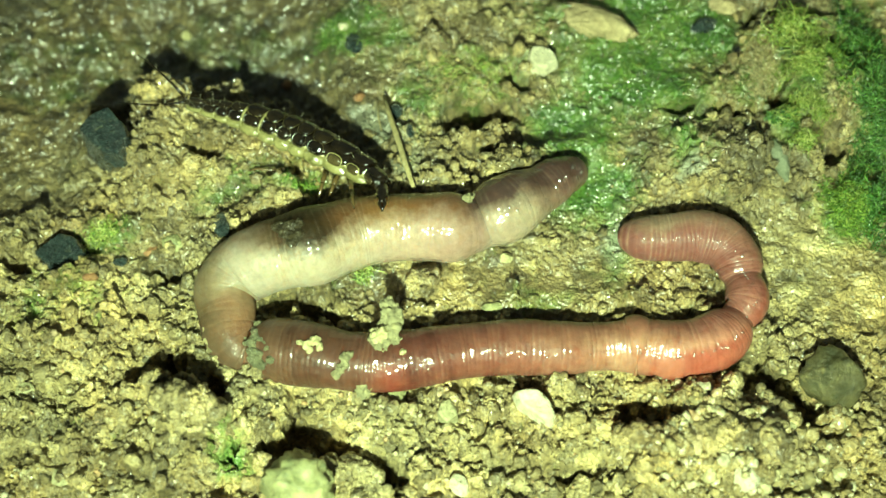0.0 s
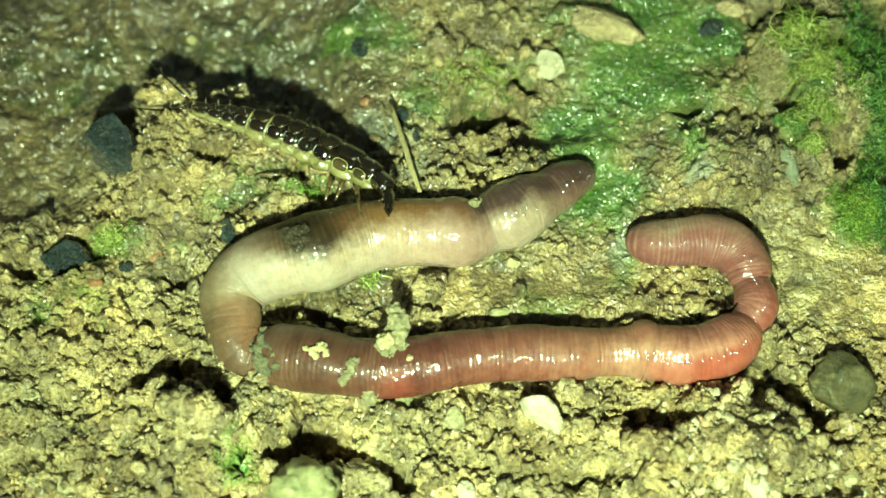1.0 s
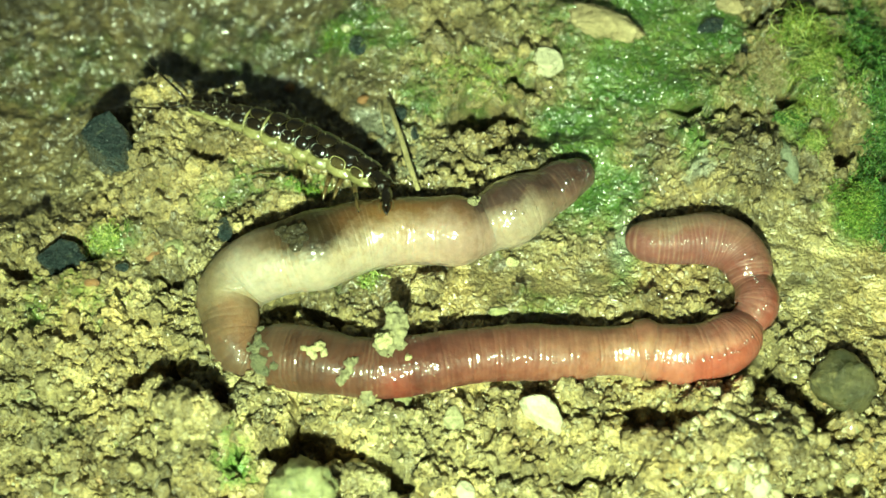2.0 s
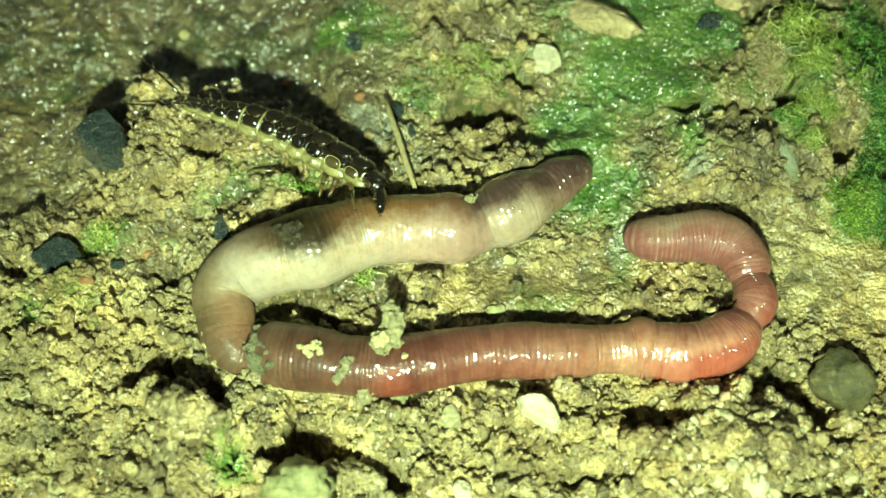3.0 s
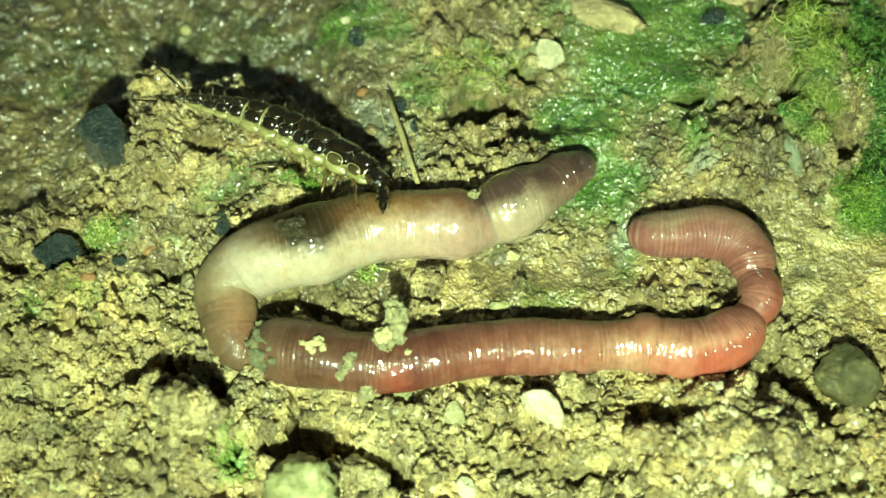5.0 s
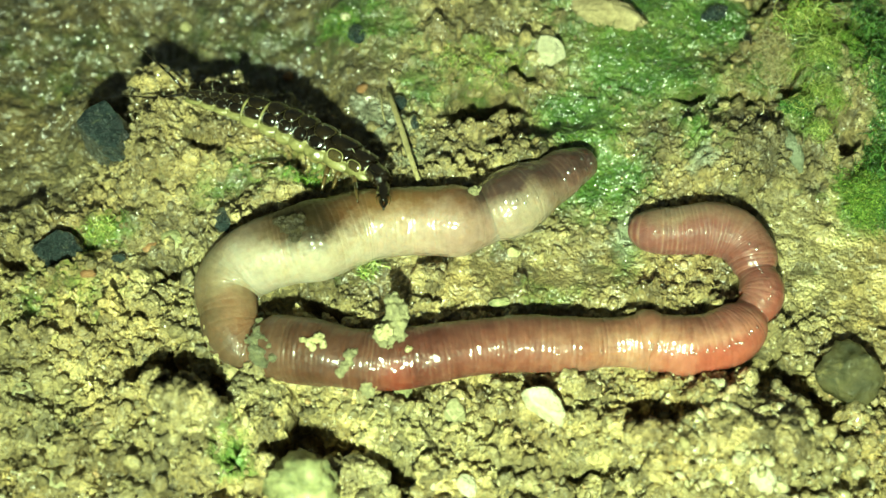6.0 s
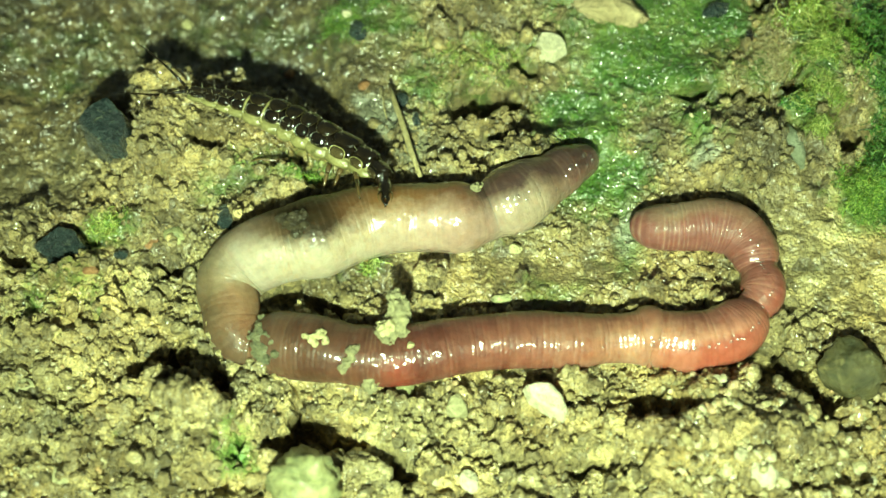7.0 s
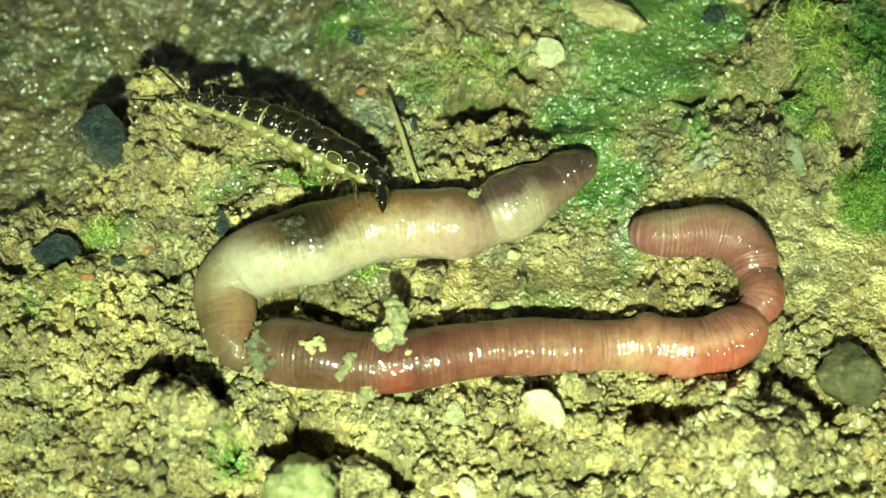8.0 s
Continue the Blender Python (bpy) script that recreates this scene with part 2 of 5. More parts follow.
MEMBRANE = chitin("pale_membrane", (0.10, 0.095, 0.03), (0.33, 0.29, 0.12), 0.35, relief=0.00024, grain=1900)
LIMB = chitin("amber_limb", (0.05, 0.03, 0.01), (0.15, 0.095, 0.034), 0.25)
HAIR = chitin("pale_bristle", (0.35, 0.32, 0.2), (0.5, 0.46, 0.3), 0.3)


def thread_material(name, a, b, c):
    k = Tree(name)
    col = k.ramp(k.island(), (0.0, a), (0.5, b), (1.0, c))
    col = k.mix(1.0, col, k.ramp(k.noise(1800, 3), (0.3, 0.7), (0.7, 1.2)), "MULTIPLY")
    k.put(Base_Color=col, Roughness=0.38, Subsurface_Weight=0.15, Subsurface_Scale=0.0005, Coat_Weight=1.0, Coat_Roughness=0.12, Coat_IOR=1.6)
    return k.m


MOSS = thread_material("moss_threads", (0.08, 0.15, 0.02), (0.26, 0.34, 0.05), (0.58, 0.57, 0.20))
ALGA = thread_material("green_algae", (0.03, 0.09, 0.01), (0.10, 0.20, 0.025), (0.28, 0.37, 0.09))
DEEP = thread_material("dark_moss", (0.012, 0.055, 0.008), (0.045, 0.14, 0.016), (0.16, 0.30, 0.06))
CUSHION = thread_material("bright_moss", (0.03, 0.09, 0.008), (0.12, 0.23, 0.02), (0.34, 0.44, 0.08))
ROOTS = thread_material("dry_rootlets", (0.24, 0.18, 0.08), (0.42, 0.33, 0.16), (0.62, 0.52, 0.30))
STRAW = stone_material("dry_straw", (0.38, 0.30, 0.13), (0.60, 0.50, 0.25), 0.4, 0.3, 900)
LEAF = stone_material("pale_leaf", (0.17, 0.19, 0.12), (0.30, 0.32, 0.22), 0.35, 0.5, 500)


# ---- mesh helpers; all sizes in millimetres ----
def mesh_object(name, bm, material, smooth=True):
    for v in bm.verts:
        v.co *= MM
    me = bpy.data.meshes.new(name)
    bm.to_mesh(me)
    bm.free()
    me.materials.append(material)
    me.polygons.foreach_set("use_smooth", [smooth] * len(me.polygons))
    return new(name, me)


def part(name, bm, material, parent, label="", smooth=True):
    ob = mesh_object(name, bm, material, smooth)
    ob.parent = parent
    return tagged(ob, label)


def settle(thing, base):
    """Puts the origin of a thing in parts at its base."""
    thing.location = Vector(base) * MM
    for child in thing.children:
        child.matrix_parent_inverse = Matrix.Translation(Vector(base) * -MM)
    return thing


def array_mesh(name, co, faces, material, attrs=None, smooth=True):
    """A mesh from arrays: corners in millimetres, quads or triangles."""
    me = bpy.data.meshes.new(name)
    n, k = faces.shape
    me.vertices.add(len(co))
    me.vertices.foreach_set("co", (co * MM).astype(np.float32).ravel())
    me.loops.add(n * k)
    me.loops.foreach_set("vertex_index", faces.astype(np.int32).ravel())
    me.polygons.add(n)
    me.polygons.foreach_set("loop_start", np.arange(n, dtype=np.int32) * k)
    me.polygons.foreach_set("use_smooth", np.full(n, smooth))
    for key, values in (attrs or {}).items():
        me.attributes.new(key, "FLOAT", "POINT").data.foreach_set("value", values.astype(np.float32))
    me.materials.append(material)
    me.update(calc_edges=True)
    return new(name, me)


@functools.lru_cache(None)
def lattice(seed):
    return np.random.default_rng(seed).uniform(-1, 1, (256, 256))


def lattice_noise(x, y, size, seed):
    """Smooth random values from -1 to 1 over the plane, with lumps of the given size."""
    grid = lattice(seed)
    u, v = x / size, y / size
    i, j = np.floor(u).astype(int), np.floor(v).astype(int)
    a, b = u - i, v - j
    a, b = a * a * (3 - 2 * a), b * b * (3 - 2 * b)
    g = lambda p, q: grid[(i + p) % 256, (j + q) % 256]
    return (g(0, 0) * (1 - a) + g(1, 0) * a) * (1 - b) + (g(0, 1) * (1 - a) + g(1, 1) * a) * b


def blob(x, y, cx, cy, sx, sy, turn=0.0):
    c, s = math.cos(radians(turn)), math.sin(radians(turn))
    u, v = (x - cx) * c + (y - cy) * s, -(x - cx) * s + (y - cy) * c
    return np.exp(-((u / sx) ** 2 + (v / sy) ** 2))


def smooth_step(v, a, b):
    w = np.clip((v - a) / (b - a), 0, 1)
    return w * w * (3 - 2 * w)


# ---- the worm's line: centre, height and radius ----
HEAD_LINE = [
    (13.02, 7.35, 1.90, 0.71),
    (12.58, 7.03, 2.06, 1.36),
    (11.57, 6.47, 2.23, 1.76),
    (10.30, 5.63, 2.52, 2.10),
    (8.99, 4.57, 2.69, 2.23),
    (7.20, 3.47, 2.87, 2.76),
    (5.45, 2.34, 2.88, 2.85),
    (3.84, 1.74, 2.44, 2.47),
]
FRONT_LINE = [
    (2.65, 1.27, 2.49, 2.66),
    (1.17, 0.88, 2.74, 3.15),
    (-0.68, 0.87, 2.65, 3.05),
    (-2.64, 0.90, 2.57, 2.96),
    (-4.59, 0.76, 2.65, 3.05),
    (-6.78, 0.41, 2.70, 3.10),
    (-8.92, -0.39, 2.90, 3.34),
    (-11.05, -1.21, 3.06, 3.53),
    (-13.22, -1.69, 2.82, 3.24),
    (-15.37, -2.36, 2.65, 3.05),
    (-17.35, -3.29, 1.90, 2.88),
]
FOLD_LINE = [
    (-18.46, -5.04, 1.60, 2.64),
    (-18.15, -6.98, 1.50, 2.43),
    (-17.86, -8.63, 1.30, 2.32),
    (-17.21, -9.68, 1.00, 2.13),
    (-16.09, -10.07, 0.70, 1.94),
    (-14.91, -10.08, 1.00, 2.26),
    (-13.71, -10.29, 1.50, 2.69),
]
HIND_LINE = [
    (-10.43, -10.86, 2.00, 2.68),
    (-7.60, -11.42, 2.21, 2.52),
    (-4.82, -11.60, 2.17, 2.47),
    (-2.04, -11.22, 2.21, 2.52),
    (0.74, -10.67, 2.17, 2.47),
    (4.01, -10.25, 2.09, 2.38),
    (7.29, -10.08, 2.05, 2.33),
    (10.56, -10.18, 2.05, 2.33),
    (12.93, -9.98, 1.89, 2.13),
    (15.03, -9.89, 1.85, 2.11),
    (15.96, -9.86, 1.90, 2.29),
    (16.65, -9.80, 2.00, 2.57),
    (17.34, -9.95, 2.00, 2.38),
    (18.16, -10.11, 2.05, 2.38),
    (19.51, -10.36, 2.20, 2.51),
]
BEND_LINE = [
    (21.51, -10.15, 2.30, 2.51),
    (23.29, -9.56, 2.30, 2.61),
    (24.54, -8.54, 2.10, 2.35),
    (25.31, -7.61, 1.90, 1.70),
    (25.71, -7.05, 1.90, 1.52),
    (26.19, -6.62, 2.10, 1.76),
    (26.53, -5.95, 2.20, 1.90),
    (26.62, -5.03, 2.10, 1.86),
    (26.53, -4.13, 1.95, 1.63),
    (26.46, -3.64, 1.90, 1.59),
    (26.37, -3.08, 1.95, 1.88),
    (26.18, -2.07, 2.05, 2.13),
]
TAIL_LINE = [
    (25.58, -0.91, 2.10, 2.24),
    (24.65, -0.09, 2.17, 2.37),
    (22.84, 0.40, 2.17, 2.37),
    (21.19, 0.35, 2.05, 2.23),
    (19.54, 0.30, 1.93, 2.08),
    (18.10, 0.35, 1.81, 1.93),
    (17.28, 0.62, 1.48, 1.64),
    (16.89, 1.03, 0.84, 0.85),
]
WORM_LINE = HEAD_LINE + FRONT_LINE + FOLD_LINE + HIND_LINE + BEND_LINE + TAIL_LINE


def spline(points, steps):
    """Catmull-Rom through rows of numbers; also returns the row parameter."""
    p = np.array(points, float)
    p = np.vstack([2 * p[0] - p[1], p, 2 * p[-1] - p[-2]])
    u = np.linspace(0, len(points) - 1, steps)
    i = np.minimum(u.astype(int), len(points) - 2)
    t = (u - i)[:, None]
    a, b, c, d = p[i], p[i + 1], p[i + 2], p[i + 3]
    return 0.5 * (2 * b + (c - a) * t + (2 * a - 5 * b + 4 * c - d) * t**2 + (3 * b - a - 3 * c + d) * t**3), u / (len(points) - 1)


WORM_DENSE, _ = spline(WORM_LINE, 260)

# ---- ground: one sheet of lumpy wet soil ----
# heaps and hollows: x, y, half width, half depth, turn, height
NEAR_HEAPS = [
    (19.22, -5.15, 6, 1.5, 0, 1),
    (7.08, -5.44, 7, 1.5, 0, 0.9),
    (21.01, -2.26, 4, 1.5, 0, 0.5),
    (-20.89, -15.43, 2.6, 1.3, -15, 1.8),
    (16.73, -18.28, 3, 1.2, 0, 0.6),
    (-8.31, -19.97, 2, 1, -20, 1.2),
    (12.18, -17.41, 2.5, 1.2, 0, 1),
    (23.16, -18.27, 6, 3.2, 0, 3.5),
    (-21.97, -17.4, 7, 3.6, 0, 2.4),
    (-32.61, -8.7, 6, 5, 0, 1.2),
    (-1.42, -3.46, 1.5, 1.2, 0, 1),
]
FAR_HEAPS = [
    (-14.04, 4.69, 4.2, 0.9, 18, 1.5),
    (9.2, 8.9, 4.6, 1.5, 32, 2.1),
    (13.6, 9.9, 2, 1.5, 30, 1.7),
    (-2.5, 5.2, 3, 0.9, -4, 0.7),
    (6.66, 6.82, 4.2, 1.5, 32, 2.3),
    (1.07, 5.46, 3, 1.1, 0, 1.5),
    (31.89, 18.39, 13, 9, 0, 2),
    (-25.1, 10.48, 7, 4, -20, 1.6),
    (-23.64, 15.94, 6, 1.6, -12, 1),
    (25.27, 7.99, 5, 3.4, 10, 2.8),
    (24.24, 16.09, 3.5, 2.2, 0, 1.4),
    (34.72, 16.32, 3.2, 6.5, 0, 2.4),
    (39.69, 11.72, 2.5, 9, 0, 1.5),
    (1.93, 18, 4.5, 3, 0, 1.4),
    (15.28, 24.95, 4, 2, -20, 0.6),
]
NEAR_PITS = [
    (30.21, -14.3, 1.9, 2.1, 35, -3.3),
    (25.58, -12.05, 3.4, 1.5, -10, -3),
    (20.87, -11.85, 1.8, 0.7, 0, -1.9),
    (-22.9, -11.6, 1.9, 1.15, 35, -3.2),
    (-18.69, -14.01, 1.6, 0.8, -40, -2.6),
    (-24.9, -12.94, 1.6, 0.8, 30, -2.2),
    (-11, -18, 3.2, 1.3, 0, -4.6),
    (-5.67, -18.88, 1.8, 1.2, -30, -2.4),
    (-3.81, -20.49, 1.6, 1.2, 0, -2),
    (-12.53, -15.12, 0.6, 2, -15, -1.6),
    (-17.03, -17.02, 0.35, 2.5, 10, -1.5),
    (16.59, -16.21, 2.6, 1.1, -5, -3.2),
    (11.65, -20.03, 1.8, 0.8, 20, -1.6),
]
MID_PITS = [
    (-13.07, -6.17, 3.4, 1.1, -8, -2.29),
    (-9.63, -7.1, 2.2, 0.9, -8, -2),
    (-24.13, -2.78, 1.3, 0.9, -20, -2.2),
    (-20.42, 2.57, 1, 1.2, 0, -1.2),
    (37.35, 9.84, 2.2, 2.5, 30, -1.2),
    (-4.58, -5.33, 1.6, 1, 0, -0.8),
    (-37.9, -1.59, 2, 0.8, -30, -2.2),
    (-33.64, -0.22, 2.5, 1.5, 0, -0.6),
    (-33.65, -0.82, 2.8, 1.6, 20, -1.1),
    (-21.54, 9.24, 1.6, 0.8, -20, -1.6),
    (-13.67, 8.06, 1.5, 0.5, 20, -1),
]
FAR_PITS = [
    (2.55, 13.76, 2.3, 1.2, 0, -3.6),
    (5.9, 14.2, 1.9, 1, 8, -3.6),
    (7.5, 18.1, 1.2, 1.1, 0, -4),
    (-31.99, 15.38, 2.2, 1.4, 30, -2.5),
    (25.76, 13.63, 4.5, 0.6, -4, -1.8),
    (31.94, 15.38, 1.1, 1.6, 20, -2.6),
    (38.35, 21.19, 1, 1.2, 30, -2.2),
    (35.39, 21.52, 0.5, 0.6, 0, -1.8),
    (36.88, 10.15, 1.4, 1.2, 30, -2.4),
    (31.23, 24.26, 1.7, 1.2, 0, -4),
    (35.35, 25.07, 3.2, 0.7, -4, -3),
    (-31.01, 11.17, 2.6, 3.2, 0, -1.45),
]
MOUNDS = NEAR_HEAPS + FAR_HEAPS + NEAR_PITS + MID_PITS + FAR_PITS
DROP_X = (-44.7, -38.4, -34.7, -29.6, -24.2, -17.7, -11.8, -6.9, -3.3, 0.8)
DROP_Y = (15.7, 15.7, 16.1, 17.4, 16.6, 16.0, 13.5, 10.2, 7.5, 5.8)
# green patches: x, y, half width, half depth, turn, weight
GREEN_BANK = [
    (18.72, 18.57, 8.05, 5.175, -25, 1.1),
    (12.97, 12.27, 5.175, 4.6, 30, 1.1),
    (24.6, 23.19, 5.75, 4.6, 0, 1.045),
    (14.28, 6.29, 3.91, 4.14, 60, 1.1),
    (19.29, 25.9, 10.35, 3.45, 0, 1.045),
    (41.3, 17.62, 2.6, 12, 0, 1.21),
    (34.12, 17.62, 2.6, 5.5, 0, 0.8),
    (32.33, 12.33, 1.8, 2.6, 0, 0.9),
    (37.78, 18.9, 2.2, 5, 0, 0.6),
    (37.75, 4.41, 2.7, 3.4, -25, 1.21),
    (29.85, 16.65, 2.875, 3.45, 0, 0.66),
    (9.07, -5.33, 6.9, 2.3, 0, 0.33),
    (15.68, -1.59, 2.3, 3.45, 0, 0.495),
    (22.34, 11.05, 2.3, 4.6, 20, 0.66),
]
GREEN_FILMS = [
    (-9.09, 24.54, 4.6, 3.45, 0, 0.682),
    (3.57, 18.57, 6.9, 4.6, 0, 0.42),
    (-12.26, 6, 3.45, 1.38, 0, 0.66),
    (-7.1, -2.94, 3.45, 1.84, 20, 0.33),
    (-29.84, 1.16, 3.45, 1.84, 20, 0.682),
    (-17.67, 6.29, 5.75, 2.3, 20, 0.55),
    (-33.36, -5.33, 4.6, 3.45, 0, 0.462),
    (-16.63, -19.11, 1.84, 2.875, 20, 0.66),
    (-25.17, 24.54, 13.8, 5.75, 0, 0.4),
    (-38.51, 21.19, 10.35, 6.9, 0, 0.4),
    (-2.36, 16.01, 3.45, 4.6, 0, 0.55),
    (-4.63, 23.19, 3.45, 3.45, 0, 0.55),
]
ALGAE = GREEN_BANK + GREEN_FILMS


def base_height(x, y):
    h = 0.7 * lattice_noise(x, y, 9.0, 1) + 0.45 * lattice_noise(x, y, 4.0, 2)
    wx, wy = x + 0.5 * lattice_noise(x, y, 1.3, 8), y + 0.5 * lattice_noise(x, y, 1.3, 9)
    for cx, cy, sx, sy, turn, up in MOUNDS:
        b = blob(wx, wy, cx, cy, sx, sy, turn)
        if up > 0:
            h = h + up * b
        else:
            b = blob(wx, wy, cx, cy + 0.2, sx, sy * 1.35, turn)
            h = h + 1.7 * up * np.exp(-np.log(np.maximum(b, 1e-9)) ** 2)
            if up < -2.3:
                h = h + 1.0 * blob(wx, wy, cx, cy - 1.5 * sy - 0.7, sx * 1.1, 0.8, turn)
    wobble = 0.6 * lattice_noise(x, y, 3.0, 3)
    beyond = y - np.interp(x, DROP_X, DROP_Y) + wobble
    h = h - 5.6 * smooth_step(beyond, -0.4, 2.0) * smooth_step(-x, 8.5, 16.0) * (1 - 0.75 * smooth_step(-x, 30.0, 36.0))
    return h - 3.6 * smooth_step(-x, 25.0, 39.0) * smooth_step(y, -1.0, 9.0)


def pit_share(x, y):
    p = 0.0 * x
    for cx, cy, sx, sy, turn, up in MOUNDS:
        if up < -1.5:
            p = np.maximum(p, blob(x, y, cx, cy, sx * 1.1, sy * 1.1, turn))
    return p


def algae_mask(x, y):
    a = 0.0 * x
    for cx, cy, sx, sy, turn, w in ALGAE:
        a = np.maximum(a, w * blob(x, y, cx, cy, sx, sy, turn))
    return a


def silt_mask(x, y):
    """Thin films of pale grey-green silt."""
    a = 0.0 * x
    for cx, cy, sx, sy, turn in [(-6.28, 12.58, 2.4, 3.2, 10), (15.73, 0.61, 1.1, 4, 0), (22.71, 6.88, 1.5, 1.5, 0), (15.21, 6.29, 2, 2, 40), (-7.67, 14.75, 2, 1, 0), (-3.33, 9.24, 2.2, 2.6, 0)]:
        a = np.maximum(a, 1.0 * blob(x, y, cx, cy, sx, sy, turn))
    return a


def damp_tone_mask(x, y):
    """The crumbled soil low down has drained; the rest is wet. The mud below the ridge is set darker, the silt beside
    the tail paler.
    """
    return 0.65 + 0.35 * far_mud(x, y) - 0.2 * np.maximum(smooth_step(-y - 2.5 + 0.22 * (-x) + 1.5 * lattice_noise(x, y, 5.0, 41), 3.0, 10.0), side_mud(x, y))


def far_mud(x, y):
    """The smooth wet mud below the ridge and on its open side."""
    beyond = y - np.interp(x, DROP_X, DROP_Y) + 0.8 * lattice_noise(x, y, 3.0, 3)
    m = smooth_step(beyond, 0.5, 3.5) * smooth_step(-x, 2.0, 9.0)
    return np.maximum(m, 0.8 * smooth_step(-x + 0.25 * y, 32.0, 37.0) * smooth_step(y, 1.0, 5.0))


def side_mud(x, y):
    """The silt smeared beside the worm's tail."""
    return np.clip(1.25 * np.maximum(blob(x, y, 35.5, -3.5, 7.5, 6.0, -15), 0.8 * blob(x, y, 31.0, 2.0, 4.0, 3.0, 0)), 0, 1)


def soft_zone(x, y):
    """Where the soil is smeared flat rather than crumbled: between the coils, behind the ridge and under the algae."""
    z = 0.85 * blob(x, y, 5.71, -3.21, 12, 4.0, 0) + far_mud(x, y) + algae_mask(x, y) + side_mud(x, y)
    return np.clip(z, 0, 1)


def axis(lo, hi, step):
    inner = np.arange(lo, hi, step)
    out = step * 1.2 ** np.arange(1, 58)
    grow = np.cumsum(np.minimum(out, 160.0))
    return np.concatenate([lo - grow[::-1], inner, inner[-1] + grow])


STEP = 0.1
GX, GY = axis(-49, 49, STEP), axis(-26, 34, STEP)
X, Y = np.meshgrid(GX, GY, indexing="ij")
Z = base_height(X, Y)
FLAT = soft_zone(X, Y)


WX = 0.34 * lattice_noise(X, Y, 0.75, 14) + 0.20 * lattice_noise(X, Y, 0.33, 15)
WY = 0.34 * lattice_noise(X, Y, 0.75, 16) + 0.20 * lattice_noise(X, Y, 0.33, 17)


def stamp_crumbs(z, count, lo, hi, seed, flat_share, bury, top=35):
    """Presses rounded, uneven lumps into the height field."""
    rng = np.random.default_rng(seed)
    ix0, iy0 = np.searchsorted(GX, -49), np.searchsorted(GY, -26)
    low = z.copy()
    cx, cy = rng.uniform(-48, 48, count), rng.uniform(-25, top, count)
    zone = soft_zone(cx, cy)
    pick = (rng.uniform(0, 1, count) > zone * (1 - flat_share)) & (pit_share(cx, cy) < (0.35 if hi > 0.5 else 2))
    for x, y, zo in zip(cx[pick], cy[pick], zone[pick]):
        r = lo * (hi / lo) ** (rng.uniform() ** 1.7) * (1 - 0.35 * zo)
        q = r * 1.5
        i0, i1 = ix0 + int((x - q + 49) / STEP), ix0 + int((x + q + 49) / STEP) + 2
        j0, j1 = iy0 + int((y - q + 26) / STEP), iy0 + int((y + q + 26) / STEP) + 2
        px, py = X[i0:i1, j0:j1] + WX[i0:i1, j0:j1] - x, Y[i0:i1, j0:j1] + WY[i0:i1, j0:j1] - y
        turn, squash = rng.uniform(0, 3.14), rng.uniform(0.6, 1.0)
        u = (px * math.cos(turn) + py * math.sin(turn)) / r
        v = (py * math.cos(turn) - px * math.sin(turn)) / (r * squash)
        ang = np.arctan2(v, u)
        d2 = (u * u + v * v) * (1 + 0.22 * np.sin(3 * ang + rng.uniform(0, 6)) + 0.13 * np.sin(5 * ang + rng.uniform(0, 6)))
        level = low[(i0 + i1) // 2, (j0 + j1) // 2] + r * rng.uniform(-bury, 0.25)
        tilt = rng.uniform(-0.45, 0.45, 2)
        dome = level + r * rng.uniform(0.35, 0.75) * np.clip(1 - d2, 0, 1) ** rng.uniform(0.45, 1.0) + tilt[0] * px + tilt[1] * py
        z[i0:i1, j0:j1] = np.where(d2 < 1, np.maximum(z[i0:i1, j0:j1], dome), z[i0:i1, j0:j1])
    return z


def grains(x, y, size, seed, low=0.1):
    """Close-packed rounded grains of about the given size, as a height from 0 to 1."""
    pick = np.random.default_rng(seed).uniform(0, 1, (6, 128, 128))
    i, j = np.floor(x / size).astype(int), np.floor(y / size).astype(int)
    best = np.zeros_like(x)
    for di in (-1, 0, 1):
        for dj in (-1, 0, 1):
            g = pick[:, (i + di) % 128, (j + dj) % 128]
            px, py = x / size - (i + di + g[0]), y / size - (j + dj + g[1])
            c, q = np.cos(6.28 * g[2]), np.sin(6.28 * g[2])
            u, v = px * c + py * q, (py * c - px * q) / (0.6 + 0.4 * g[3])
            dome = np.sqrt(np.clip(1 - (u * u + v * v) / (0.5 + 0.42 * g[4]) ** 2, 0, 1))
            best = np.maximum(best, dome * (low + (1 - low) * g[5]))
    return best


ROUGH = 1 - FLAT
Z = stamp_crumbs(Z, 1500, 0.8, 2.0, 11, 0.10, 0.6)
Z = stamp_crumbs(Z, 850, 0.7, 1.7, 18, 0.2, 0.15, -7)
Z = stamp_crumbs(Z, 9000, 0.35, 0.95, 12, 0.16, 0.5)
GX1, GY1 = X + 0.8 * WX, Y + 0.8 * WY
PATCHY = 0.55 + 0.45 * lattice_noise(X, Y, 3.2, 44)
Z = Z + (0.55 * PATCHY * grains(GX1, GY1, 1.35, 51) + 0.36 * grains(GX1, GY1, 0.72, 52)) * (0.26 + 0.74 * ROUGH)
Z = Z + 0.20 * grains(X + 0.5 * WX, Y + 0.5 * WY, 0.38, 53) * (0.35 + 0.65 * ROUGH)
FINE = 0.26 * lattice_noise(X, Y, 1.1, 4) + 0.16 * lattice_noise(X, Y, 0.5, 5) + 0.10 * lattice_noise(X, Y, 0.24, 6) - (0.45 + 0.75 * smooth_step(-Y, 2.0, 10.0)) * np.maximum(0, 1 - 4.2 * np.abs(lattice_noise(X + 1.6 * WX, Y + 1.6 * WY, 2.7, 7))) ** 2
